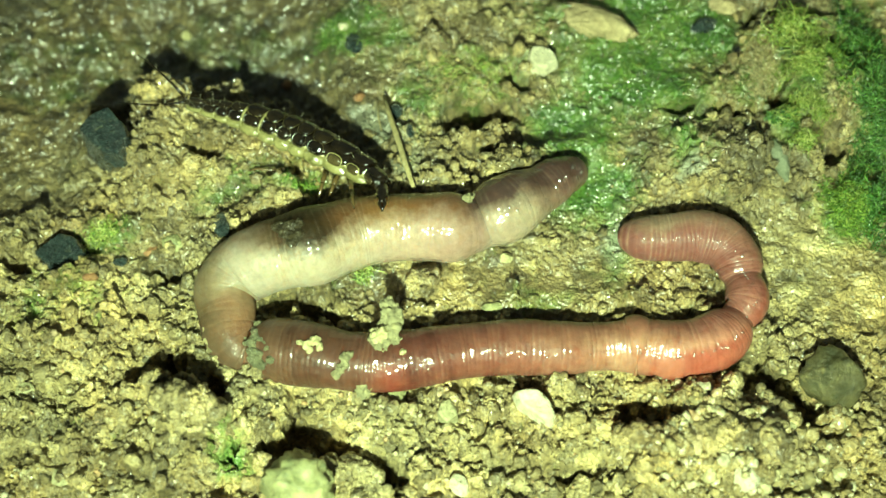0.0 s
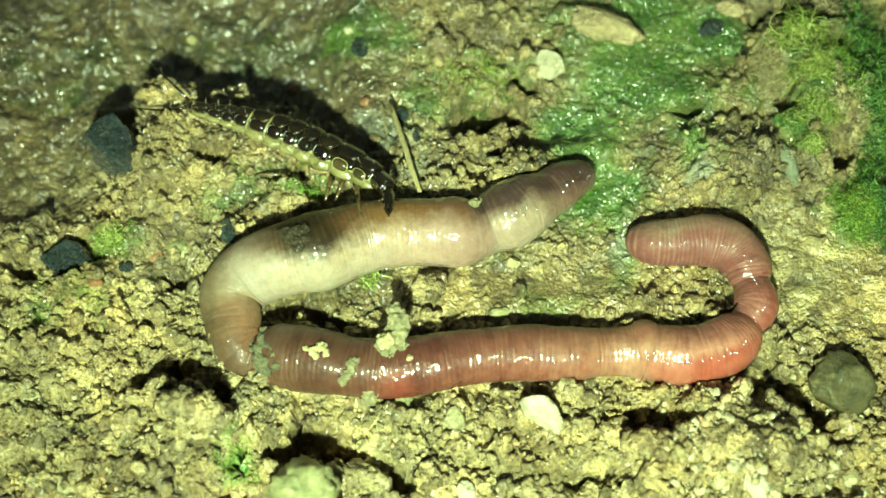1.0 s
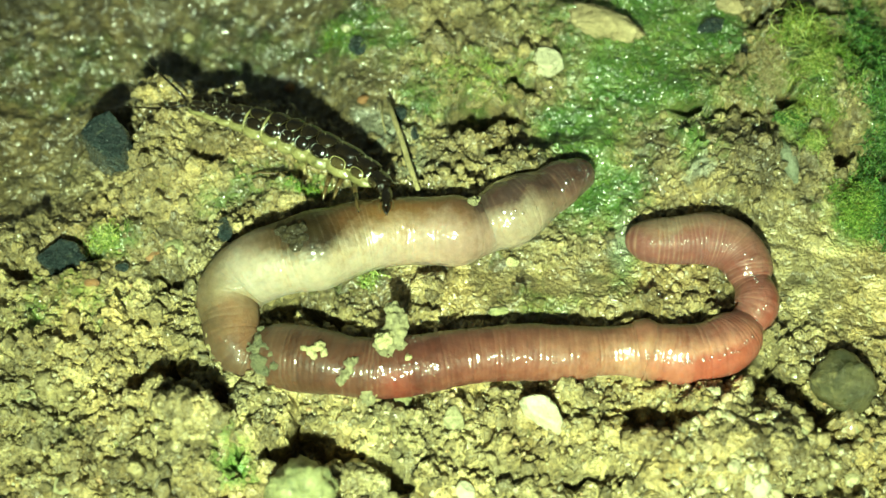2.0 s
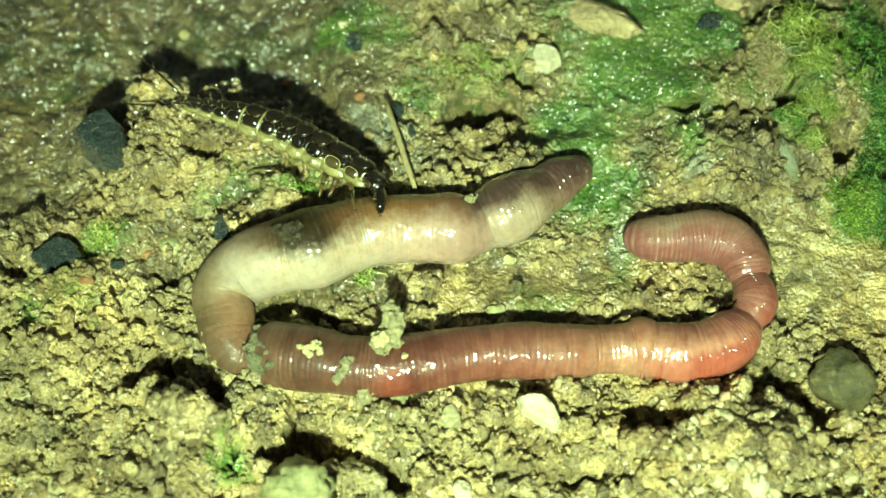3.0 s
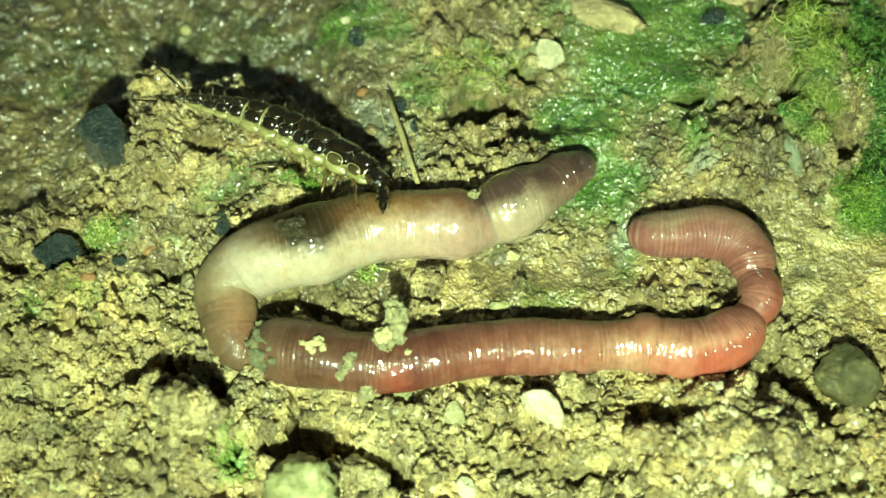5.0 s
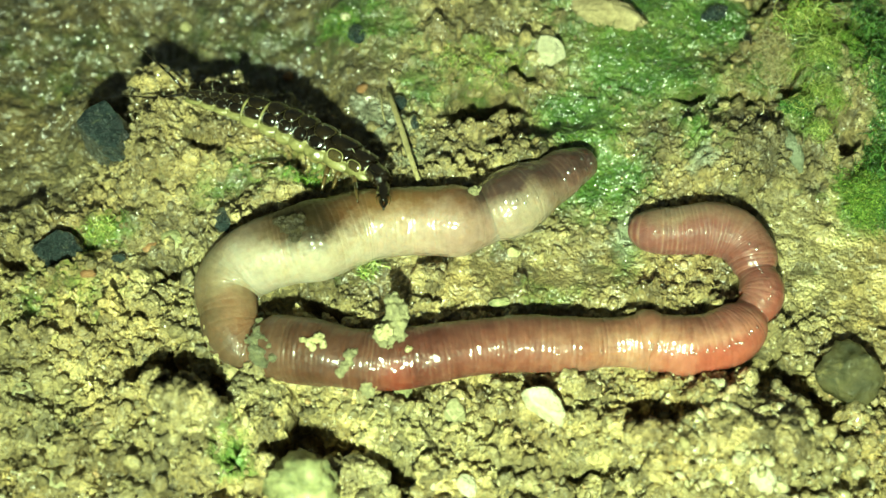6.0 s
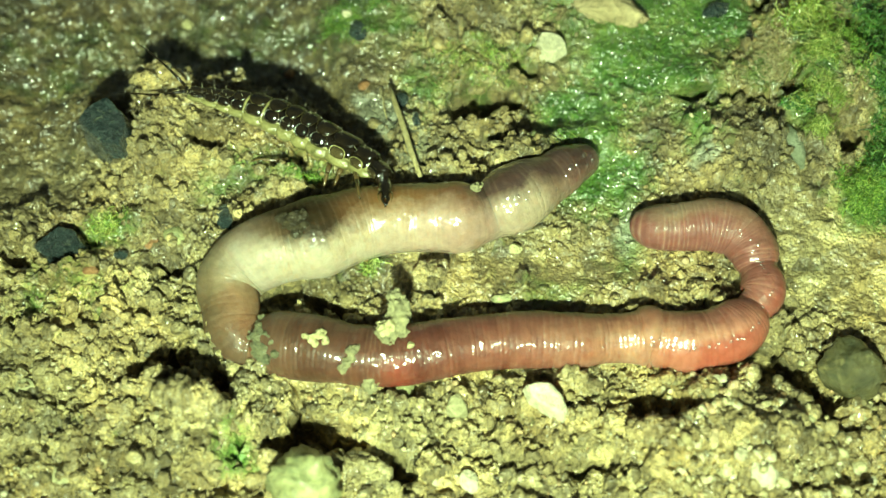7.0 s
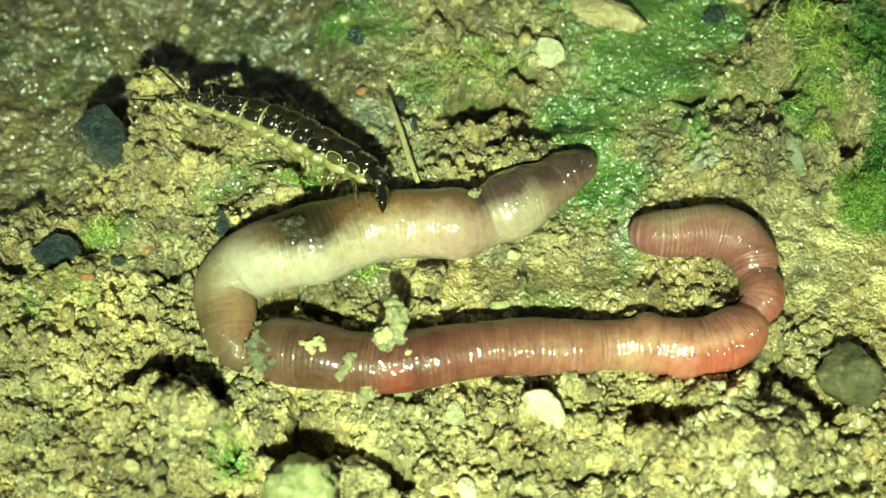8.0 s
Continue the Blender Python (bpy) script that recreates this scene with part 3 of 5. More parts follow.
SILTY = side_mud(X, Y)
Z = Z + FINE * (0.22 + 0.78 * ROUGH) + FLAT * (0.16 * lattice_noise(X, Y, 1.4, 43) + 0.07 * lattice_noise(X, Y, 0.62, 42))
Z = Z + far_mud(X, Y) * (0.35 * lattice_noise(X, Y, 2.6, 45) + 0.16 * lattice_noise(X, Y, 0.8, 46) + 0.75 * grains(X + 0.9 * WX, Y + 0.9 * WY, 1.7, 54, 0.0) + 0.25 * grains(GX1, GY1, 0.8, 55))
Z = Z + SILTY * (0.22 * lattice_noise(X / 3, Y + 0.3 * X, 0.7, 47) + 0.12 * np.abs(lattice_noise(X / 2.2, Y + 0.3 * X, 0.36, 48)))


def seat_worm(x, y, z):
    """Lets the worm lie in its own groove."""
    for cx, cy, cz, r in WORM_DENSE:
        i0, i1 = np.searchsorted(GX, (cx - r, cx + r))
        j0, j1 = np.searchsorted(GY, (cy - r, cy + r))
        d2 = (x[i0:i1, j0:j1] - cx) ** 2 + (y[i0:i1, j0:j1] - cy) ** 2
        cap = cz - 0.55 * np.sqrt(np.clip(r * r - d2, 0, None))
        z[i0:i1, j0:j1] = np.where(d2 < r * r, np.minimum(z[i0:i1, j0:j1], cap), z[i0:i1, j0:j1])
    return z


Z = seat_worm(X, Y, Z)


def ground_z(x, y):
    return float(Z[min(np.searchsorted(GX, x), len(GX) - 1), min(np.searchsorted(GY, y), len(GY) - 1)])


def grid_faces(n, m):
    i = np.arange(n * m).reshape(n, m)
    return np.stack([i[:-1, :-1], i[1:, :-1], i[1:, 1:], i[:-1, 1:]], -1).reshape(-1, 4)


ground = array_mesh("ground", np.stack([X, Y, Z], -1).reshape(-1, 3), grid_faces(*X.shape), SOIL, {"algae": algae_mask(X, Y).ravel(), "silt": silt_mask(X, Y).ravel(), "damp": damp_tone_mask(X, Y).ravel(), "smear": FLAT.ravel()})
tagged(ground, "wet crumbly olive-brown soil with green algae patches", "ground", kind="structure")


# ---- loose crumbs of soil ----
def crumb_shape(rng, sub=1):
    bm = bmesh.new()
    bmesh.ops.create_icosphere(bm, subdivisions=sub, radius=1)
    co = np.array([v.co[:] for v in bm.verts])
    fa = np.array([[v.index for v in f.verts] for f in bm.faces])
    bm.free()
    off = Vector(rng.uniform(0, 50, 3))
    k = np.array([1 + 0.55 * noise.noise(Vector(c) * 1.4 + off) + 0.35 * noise.noise(Vector(c) * 3.1 + off) for c in co])
    return co * k[:, None] * rng.uniform(0.5, 1.0, 3), fa


def turned(co, rng):
    q = np.array(Euler(rng.uniform(0, 6.28, 3)).to_matrix())
    return co @ q.T


def scatter(name, count, lo, hi, seed, box, material, label, keep):
    """Many small lumps lying on the ground, joined."""
    rng = np.random.default_rng(seed)
    shapes = [crumb_shape(rng, 2 if hi > 0.5 else 1) for _ in range(12)]
    cos, fas, n = [], [], 0
    while len(cos) < count:
        x, y = rng.uniform(box[0], box[1]), rng.uniform(box[2], box[3])
        if rng.uniform() > keep(x, y):
            continue
        r = lo * (hi / lo) ** (rng.uniform() ** 2)
        if np.min((WORM_DENSE[:, 0] - x) ** 2 + (WORM_DENSE[:, 1] - y) ** 2 - (WORM_DENSE[:, 3] + r * 0.4) ** 2) < 0:
            continue
        co, fa = shapes[rng.integers(12)]
        cos.append(turned(co, rng) * r + (x, y, ground_z(x, y) + r * rng.uniform(-0.1, 0.45)))
        fas.append(fa + n)
        n += len(co)
    return tagged(array_mesh(name, np.vstack(cos), np.vstack(fas), material, smooth=True), label, "soil", kind="stuff")


def behind_ridge(x, y):
    """The steep bank behind the larva, which sheds its crumbs."""
    return -34 < x < -7 and -2.6 < y - float(np.interp(x, DROP_X, DROP_Y)) < 4.5


def crumb_share(x, y):
    low = 0.45 + 0.55 * float(smooth_step(np.array(-y), 4.0, 10.0))
    if pit_share(np.array(x), np.array(y)) > 0.4 or behind_ridge(x, y):
        return 0.0
    return low * max(0.0, 1 - 1.5 * float(soft_zone(np.array(x), np.array(y))))


scatter("soil_crumbs", 2600, 0.26, 1.0, 21, (-46, 46, -24, 32), CRUMB, "loose damp olive-brown soil crumbs lying on the ground", crumb_share)
scatter("soil_crumbs", 9000, 0.12, 0.36, 25, (-46, 46, -24, 32), CRUMB, "fine damp olive-brown soil crumbs lying on the ground", crumb_share)


def grit_material():
    k = Tree("coarse_grit")
    c = k.ramp(k.island(), (0.0, (0.10, 0.09, 0.05)), (0.25, (0.34, 0.27, 0.12)), (0.5, (0.50, 0.44, 0.24)), (0.75, (0.52, 0.47, 0.31)), (1.0, (0.46, 0.28, 0.12)))
    k.put(Base_Color=k.mix(1.0, c, k.ramp(k.noise(2200, 4), (0.3, 0.7), (0.7, 1.2)), "MULTIPLY"), Roughness=0.4, Coat_Weight=0.8, Coat_Roughness=0.12, Coat_IOR=1.6)
    k.bump(k.noise(2600, 4, 0.7), 0.0003, 1.0)
    return k.m


GRIT = grit_material()


def grit_share(x, y):
    low = 0.12 + 0.88 * float(smooth_step(np.array(-y), 6.0, 13.0))
    return low * max(0.0, 1 - 1.3 * float(soft_zone(np.array(x), np.array(y)))) * float(pit_share(np.array(x), np.array(y)) < 0.4) * (not behind_ridge(x, y))


scatter("coarse_grit", 1500, 0.13, 0.45, 23, (-46, 46, -24, 32), GRIT, "coarse pale and tan sand grit mixed into the soil", grit_share)


def pile_share(x, y):
    return float(blob(np.array(x), np.array(y), 25.2, -17.6, 5.5, 3.6, 0) ** 0.6)


scatter("coarse_grit", 900, 0.24, 0.72, 24, (17, 35, -24, -11), GRIT, "coarse pale and tan sand grit heaped on a soil clod", pile_share)
scatter("soil_crumbs", 500, 0.3, 0.8, 26, (17, 35, -24, -11), CRUMB, "damp brown soil crumbs heaped beside the worm", pile_share)
scatter("sand_grains", 2600, 0.07, 0.16, 22, (-46, 46, -24, 32), CRUMB, "fine glinting sand grains on wet soil", lambda x, y: 1.0)


# ---- stones ----
KINDS = {"wood_chip": "wood", "pebble": "pebble", "green_pebble": "pebble", "rust_pebble": "pebble", "yellow_pebble": "pebble", "black_bead": "seed"}
GROUPS = {"pebble": "pebbles in the soil", "green_pebble": "pebbles in the soil", "rust_pebble": "pebbles in the soil", "slate_stone": "slate chips", "white_stone": "white stones", "pale_stone": "pale stones"}

def stone(name, at, size, turn, material, label, category="stone", seed=1, cuts=0, rough=0.16, bury=0.3, up=None, lean=(0, 0), cut=(0.62, 0.85)):
    """An uneven stone; cuts flatten it into facets. size: half lengths."""
    rng = np.random.default_rng(seed)
    bm = bmesh.new()
    bmesh.ops.create_icosphere(bm, subdivisions=4, radius=1)
    off = Vector(rng.uniform(0, 50, 3))
    planes = [(Vector(rng.normal(size=3)).normalized(), rng.uniform(*cut)) for _ in range(cuts)]
    spin = Euler((radians(lean[0]), radians(lean[1]), radians(turn))).to_matrix()
    z = (ground_z(at[0], at[1]) if up is None else up) + size[2] * (1 - 2 * bury)
    for v in bm.verts:
        p = v.co.copy()
        p *= 1 + rough * noise.noise(p * 1.2 + off)
        for n, d in planes:
            over = p.dot(n) - d
            if over > 0:
                p -= n * over * 0.97
        p *= 1 + 0.4 * rough * noise.noise(p * 4 + off) + 0.28 * rough * noise.noise(p * 11 + off)
        q = Vector((p.x * size[0], p.y * size[1], p.z * size[2]))
        v.co = spin @ q + Vector((at[0], at[1], z))
    return tagged(mesh_object(name, bm, material, cuts < 5), label, KINDS.get(name, category), GROUPS.get(name, ""))


def soil_clod(at, size, turn, label, seed):
    """A clod: many crumbs of soil grown together over a lumpy core."""
    rng = np.random.default_rng(seed)
    shapes = [crumb_shape(rng, 2) for _ in range(8)]
    spin = np.array(Euler((0, 0, radians(turn))).to_matrix())
    base = np.array((at[0], at[1], ground_z(*at) + 0.3 * size[2]))
    cos, fas, n = [], [], 0
    for k in range(int(70 * size[0] * size[1])):
        d = rng.normal(size=3)
        d[2] = abs(d[2])
        d /= np.linalg.norm(d)
        r = 0.22 * (0.75 / 0.22) ** (rng.uniform() ** 1.6)
        co, fa = shapes[rng.integers(8)]
        cos.append(turned(co, rng) * r + base + spin @ (d * size * rng.uniform(0.7, 1.0)))
        fas.append(fa + n)
        n += len(co)
    co, fa = crumb_shape(rng, 3)
    cos.append(co / np.abs(co).max(axis=0) * np.array(size) * 0.92 @ spin.T + base)
    fas.append(fa + n)
    return tagged(array_mesh("soil_clod", np.vstack(cos), np.vstack(fas), CRUMB), label, "soil", "soil clods")


def slab(name, outline, low, high, material, label, seed, category="stone", lean=(0.0, 0.0)):
    """A broken stone chip: a many-sided outline, thick, with worn edges and an uneven top."""
    rng = np.random.default_rng(seed)
    bm = bmesh.new()
    heights = [ground_z(p[0], p[1]) for p in outline]
    floor = float(0.5 * np.mean(heights) + 0.5 * np.max(heights))
    low, high = low + floor, high + floor
    mid = Vector((sum(p[0] for p in outline) / len(outline), sum(p[1] for p in outline) / len(outline), 0))
    base = [bm.verts.new((p[0] + (p[0] - mid.x) * 0.12, p[1] + (p[1] - mid.y) * 0.12, low)) for p in outline]
    top = [bm.verts.new((mid.x + (p[0] - mid.x) * 0.9, mid.y + (p[1] - mid.y) * 0.9, high + rng.uniform(-0.12, 0.12) * (high - low) + lean[0] * (p[0] - mid.x) + lean[1] * (p[1] - mid.y))) for p in outline]
    n = len(outline)
    bm.faces.new(base)
    bm.faces.new(top)
    for i in range(n):
        bm.faces.new((base[i], base[(i + 1) % n], top[(i + 1) % n], top[i]))
    bmesh.ops.recalc_face_normals(bm, faces=bm.faces)
    bmesh.ops.bevel(bm, geom=list(bm.edges), offset=min(0.2, 0.1 * (high - low)), segments=2, affect="EDGES", profile=0.6)
    bmesh.ops.triangulate(bm, faces=bm.faces)
    for _ in range(3):
        bmesh.ops.subdivide_edges(bm, edges=[e for e in bm.edges if e.calc_length() > 0.22], cuts=1, use_grid_fill=True)
        bmesh.ops.triangulate(bm, faces=bm.faces)
    off = Vector(rng.uniform(0, 50, 3))
    bm.normal_update()
    moves = [v.normal * (0.10 * noise.noise(v.co * 0.9 + off) + 0.06 * noise.noise(v.co * 3 + off)) for v in bm.verts]
    for v, m in zip(bm.verts, moves):
        v.co += m
    return tagged(mesh_object(name, bm, material), label, category, GROUPS.get(name, ""))


stone("round_stone", (32.86, -12.79), (2.65, 2.5, 2.3), 20, GREY_STONE, "round olive-grey stone half sunk in wet soil", seed=3, cuts=4, rough=0.22, bury=0.25, cut=(0.72, 0.92))
slab("white_stone", [(6.20, -14.43), (7.11, -14.18), (8.25, -14.26), (9.03, -14.99), (9.62, -16.34), (9.10, -17.06), (8.00, -16.43), (6.57, -15.48)], -0.2, 1.7, WHITE_STONE, "angular white quartz stone on crumbly soil", 5)
slab("pale_stone", [(-0.09, -15.78), (0.27, -14.75), (0.92, -14.46), (1.55, -15.41), (1.64, -16.07), (0.73, -16.62)], -0.5, 0.9, PALE_STONE, "small pale greenish pebble in the soil", 6)
slab("white_stone", [(8.55, 20.04), (8.91, 20.96), (10.00, 21.09), (11.16, 20.30), (11.44, 19.39), (10.11, 18.49), (8.93, 18.74)], -0.5, 1, WHITE_STONE, "small white stone beside a dark hollow in algae", 8)
slab("slate_stone", [(-30.55, 12.9), (-29.0, 11.5), (-28.39, 9.87), (-28.71, 7.50), (-30.50, 7.85), (-32.39, 9.63), (-33.3, 10.5), (-32.5, 11.9)], -2.5, 2.6, SLATE, "wet blue-black slate chip lodged in the soil", 9, lean=(0.1, 0.04))
slab("slate_stone", [(-36.07, -0.96), (-35.27, 0.36), (-34.09, 1.14), (-32.64, 0.92), (-31.62, -0.63), (-32.95, -1.73), (-34.80, -2.05)], -1.2, 1.5, SLATE, "flat wet blue-black slate chip pressed into soil", 10)
stone("beige_stone", (15.33, 23.89), (3.9, 1.45, 1.3), -24, BEIGE_STONE, "long rough beige stone lying on green algae", seed=12, cuts=3, rough=0.34, bury=0.3)
stone("mossy_stone", (-10.73, -21.57), (2.7, 2.3, 2.6), 0, GREEN_STONE, "rounded pale green stone in a soil hollow", seed=13, cuts=0, rough=0.5, bury=0.35)
soil_clod((-19.72, -16.02), (2.6, 1.3, 1.5), -18, "rough brown soil clod at the rim of a hollow", 41)
soil_clod((16.26, -18.30), (2.4, 1, 1.3), 0, "rough brown soil clod at the rim of a hollow", 42)
soil_clod((22.71, -18.02), (2.4, 1.4, 1.3), -10, "large rough soil clod beside the worm", 43)
soil_clod((26.55, -18.60), (1.8, 1.6, 1.6), 0, "large rough soil clod beside a round stone", 44)
soil_clod((-6.37, -20.59), (1.9, 1.2, 1.4), -20, "rough soil clod behind a green stone", 45)
soil_clod((-27.49, 15.83), (1.6, 0.7, 0.9), -8, "rough soil clod on the ridge under the larva tail", 46)
stone("pebble", (25.40, -17.96), (0.62, 0.8, 0.5), 0, BEIGE_STONE, "small tan pebble on a soil clod", seed=14, cuts=3, rough=0.15, bury=0.3)
stone("pebble", (-34.40, -13.76), (0.9, 0.7, 0.5), 10, PALE_STONE, "small pale pebble in crumbly soil", seed=15, cuts=5, rough=0.15, bury=0.3)
stone("yellow_pebble", (-20.45, 3.20), (0.75, 0.7, 0.5), 0, YELLOW, "small pale yellow grit beside the worm", seed=16, cuts=6, rough=0.15, bury=0.25)
stone("green_pebble", (-24.05, 0.34), (1, 0.95, 0.6), 0, GREEN_STONE, "small smooth green pebble in mud", seed=17, cuts=4, rough=0.12, bury=0.35)
stone("rust_pebble", (-25.87, -0.35), (0.65, 0.5, 0.4), 30, RED_STONE, "small rust-coloured pebble in mud", seed=18, cuts=3, rough=0.12, bury=0.35)
stone("black_bead", (28.59, 20.25), (0.45, 0.72, 0.5), -10, BLACK_BEAD, "shiny black round seed on algae", seed=19, cuts=0, rough=0.06, bury=-0.25)
stone("dark_stone", (26.01, 23.73), (1.5, 0.8, 0.8), 10, SLATE, "dark wet stone between algae", seed=20, cuts=7, rough=0.3, bury=0.52)
stone("beige_stone", (27.98, 25.62), (1.5, 0.8, 0.8), -14, BEIGE_STONE, "small beige stone among algae", seed=21, cuts=2, rough=0.4, bury=0.4)
stone("wood_chip", (31.38, 25.64), (0.95, 2.4, 1), 6, DARK_WOOD, "rotten black wood chip in a moss hollow", seed=22, cuts=8, rough=0.2, bury=-0.3)
stone("pebble", (6.03, -0.94), (0.6, 0.5, 0.4), 0, YELLOW, "small yellowish pebble near the worm", seed=23, cuts=4, rough=0.15, bury=0.3)
stone("green_pebble", (4.63, -5.95), (0.95, 0.5, 0.5), 0, GREEN_STONE, "small flat green pebble beside the worm", seed=24, cuts=6, rough=0.12, bury=0.35)
soil_clod((-1.40, -4.03), (1.35, 1.2, 1), 20, "angular brown soil clod", 25)
stone("slate_stone", (-4.24, 14.71), (0.75, 0.95, 0.6), 0, SLATE, "tiny wet slate chip", seed=26, cuts=8, rough=0.1, bury=0.35)
stone("slate_stone", (-2.83, 11.86), (0.5, 0.9, 0.5), 10, SLATE, "tiny wet slate chip beside a straw", seed=27, cuts=8, rough=0.1, bury=0.52)
stone("pale_stone", (24.19, -21.46), (1.1, 1.1, 0.9), 0, WHITE_STONE, "pale pebble in crumbly soil", seed=28, cuts=4, rough=0.15, bury=0.15)
stone("pale_stone", (1.69, -21.55), (0.75, 1, 0.6), 20, WHITE_STONE, "small pale pebble in crumbly soil", seed=29, cuts=6, rough=0.15, bury=0.3)
stone("pebble", (-26.75, 27.53), (0.6, 0.6, 0.5), 0, YELLOW, "small round yellow pebble on dark mud", seed=30, cuts=3, rough=0.1, bury=0.25)
stone("rust_pebble", (-15.78, 21.22), (0.55, 0.5, 0.4), 0, RED_STONE, "small rust pebble on mud", seed=31, cuts=3, rough=0.1, bury=0.3)
stone("pebble", (20.57, -18.85), (0.6, 0.7, 0.5), 0, BEIGE_STONE, "small tan pebble on a soil clod", seed=32, cuts=5, rough=0.15, bury=0.3)
stone("green_pebble", (18.21, -16.45), (0.95, 0.6, 0.6), 10, GREEN_STONE, "small green pebble at the rim of a hollow", seed=33, cuts=7, rough=0.2, bury=0.3)
soil_clod((10.50, -13.29), (0.9, 0.8, 0.7), 0, "brown soil clod beside the worm", 34)
stone("pale_stone", (33.14, -16.39), (0.7, 0.5, 0.4), 0, PALE_STONE, "small pale pebble beside a round stone", seed=35, cuts=5, rough=0.15, bury=0.3)
stone("pebble", (28.43, -17.29), (0.65, 0.6, 0.5), 0, PALE_STONE, "small pale pebble on a soil clod", seed=61, cuts=3, rough=0.15, bury=0.2)
stone("green_pebble", (27.93, -18.86), (0.7, 0.6, 0.5), 0, GREEN_STONE, "small green pebble on a soil clod", seed=62, cuts=3, rough=0.15, bury=0.2)
stone("rust_pebble", (24.92, -15.84), (0.5, 0.5, 0.4), 0, RED_STONE, "small orange pebble on a soil clod", seed=63, cuts=3, rough=0.15, bury=0.2)
stone("pebble", (-3.43, -13.87), (0.8, 0.7, 0.5), 0, GREEN_STONE, "small grey-green pebble beside the worm", seed=64, cuts=4, rough=0.15, bury=0.3)
stone("pebble", (-6.28, -19.42), (1.6, 1.2, 1), 10, PALE_STONE, "rounded pale pebble at the edge of a hollow", seed=65, cuts=4, rough=0.2, bury=0.25)
stone("slate_stone", (-19.26, 1.24), (0.9, 1.3, 0.7), 10, SLATE, "dark slate splinter beside the worm", seed=66, cuts=8, rough=0.1, bury=0.52)
stone("slate_stone", (-28.17, -1.85), (0.6, 0.5, 0.4), 0, SLATE, "tiny dark slate chip in mud", seed=67, cuts=6, rough=0.1, bury=0.3)
stone("pebble", (-9.60, 24.03), (0.5, 0.5, 0.4), 0, WHITE_STONE, "tiny pale round pebble on mud", seed=68, cuts=2, rough=0.1, bury=0.2)
stone("slate_stone", (-8.57, 22.19), (0.9, 1.2, 0.5), 30, SLATE, "dark wet slate chip in algae", seed=69, cuts=6, rough=0.1, bury=0.52)
stone("pebble", (-7.71, 16.12), (0.6, 0.45, 0.4), 20, RED_STONE, "small orange pebble on mud", seed=70, cuts=3, rough=0.1, bury=0.25)
stone("pebble", (-30.50, -3.48), (0.7, 0.45, 0.4), 0, RED_STONE, "small reddish pebble in mud", seed=36, cuts=5, rough=0.15, bury=0.3)
stone("white_stone", (-30.51, -21.03), (0.9, 0.7, 0.5), 0, PALE_STONE, "pale green pebble in crumbly soil", seed=37, cuts=5, rough=0.15, bury=0.3)


def drop_cap(sides=7, rows=3):
    """Corners and triangles of one lens-shaped drop of radius 1."""
    cap = [(0.0, 0.0, 0.45)]
    for i in range(1, rows + 1):
        q = i / rows
        cap += [(q * math.cos(a), q * math.sin(a), 0.45 * (1 - q * q)) for a in (2 * math.pi * j / sides for j in range(sides))]
    tris = [(0, 1 + j, 1 + (j + 1) % sides) for j in range(sides)]
    for i in range(1, rows):
        for j in range(sides):
            a, b = 1 + (i - 1) * sides + j, 1 + (i - 1) * sides + (j + 1) % sides
            tris += [(a, a + sides, b + sides), (a, b + sides, b)]
    return np.array(cap), np.array(tris)


def water_beads(name, count, seed, box, share, label, least=0.09):
    """Small lens-shaped drops of water clinging to wet ground, joined."""
    rng = np.random.default_rng(seed)
    cap, tris = drop_cap()
    cos, fas, n = [], [], 0
    while len(cos) < count:
        x, y = rng.uniform(box[0], box[1]), rng.uniform(box[2], box[3])
        if rng.uniform() > share(x, y) or np.min((WORM_DENSE[:, 0] - x) ** 2 + (WORM_DENSE[:, 1] - y) ** 2 - WORM_DENSE[:, 3] ** 2) < 0:
            continue
        r = least + 0.25 * rng.uniform() ** 2
        tilt = np.array(Euler((rng.normal() * 0.3, rng.normal() * 0.3, 0)).to_matrix())
        cos.append((cap * r) @ tilt.T + (x, y, ground_z(x, y) + 0.02))
        fas.append(tris + n)
        n += len(cap)
    return tagged(array_mesh(name, np.vstack(cos), np.vstack(fas), DROP), label, "water", kind="stuff")


def wet_share(x, y):
    x, y = np.array(x), np.array(y)
    return float(min(1.0, 0.06 + algae_mask(x, y) ** 2 + 0.3 * smooth_step(-x, 8.0, 18.0) * smooth_step(y, 9.0, 15.0)))


# drops added to carry the glints of wet mud lumps and algae
water_beads("water_beads", 480, 92, (-46, -12, 16, 33), lambda x, y: 1.0, "larger added water drops giving far wet mud its glints", 0.4)
water_beads("water_beads", 9000, 91, (-46, 46, -12, 33), wet_share, "tiny added water drops giving algae and mud their glints")


# ---- the earthworm ----
def tube(line, sides):
    """Corners and quads of a tube round rows of x, y, z, radius."""
    c, r = line[:, :3], line[:, 3]
    t = np.gradient(c, axis=0)
    t /= np.linalg.norm(t, axis=1, keepdims=True)
    lat = np.cross((0, 0, 1.0), t)
    lat /= np.linalg.norm(lat, axis=1, keepdims=True)
    up = np.cross(t, lat)
    a = np.linspace(0, 2 * math.pi, sides, endpoint=False)
    co = c[:, None] + r[:, None, None] * (np.cos(a)[None, :, None] * lat[:, None] + np.sin(a)[None, :, None] * up[:, None])
    n = len(line)
    i = np.arange(n * sides).reshape(n, sides)
    j = np.roll(i, -1, 1)
    faces = np.stack([i[:-1], j[:-1], j[1:], i[1:]], -1).reshape(-1, 4)
    return co, faces, lat, up


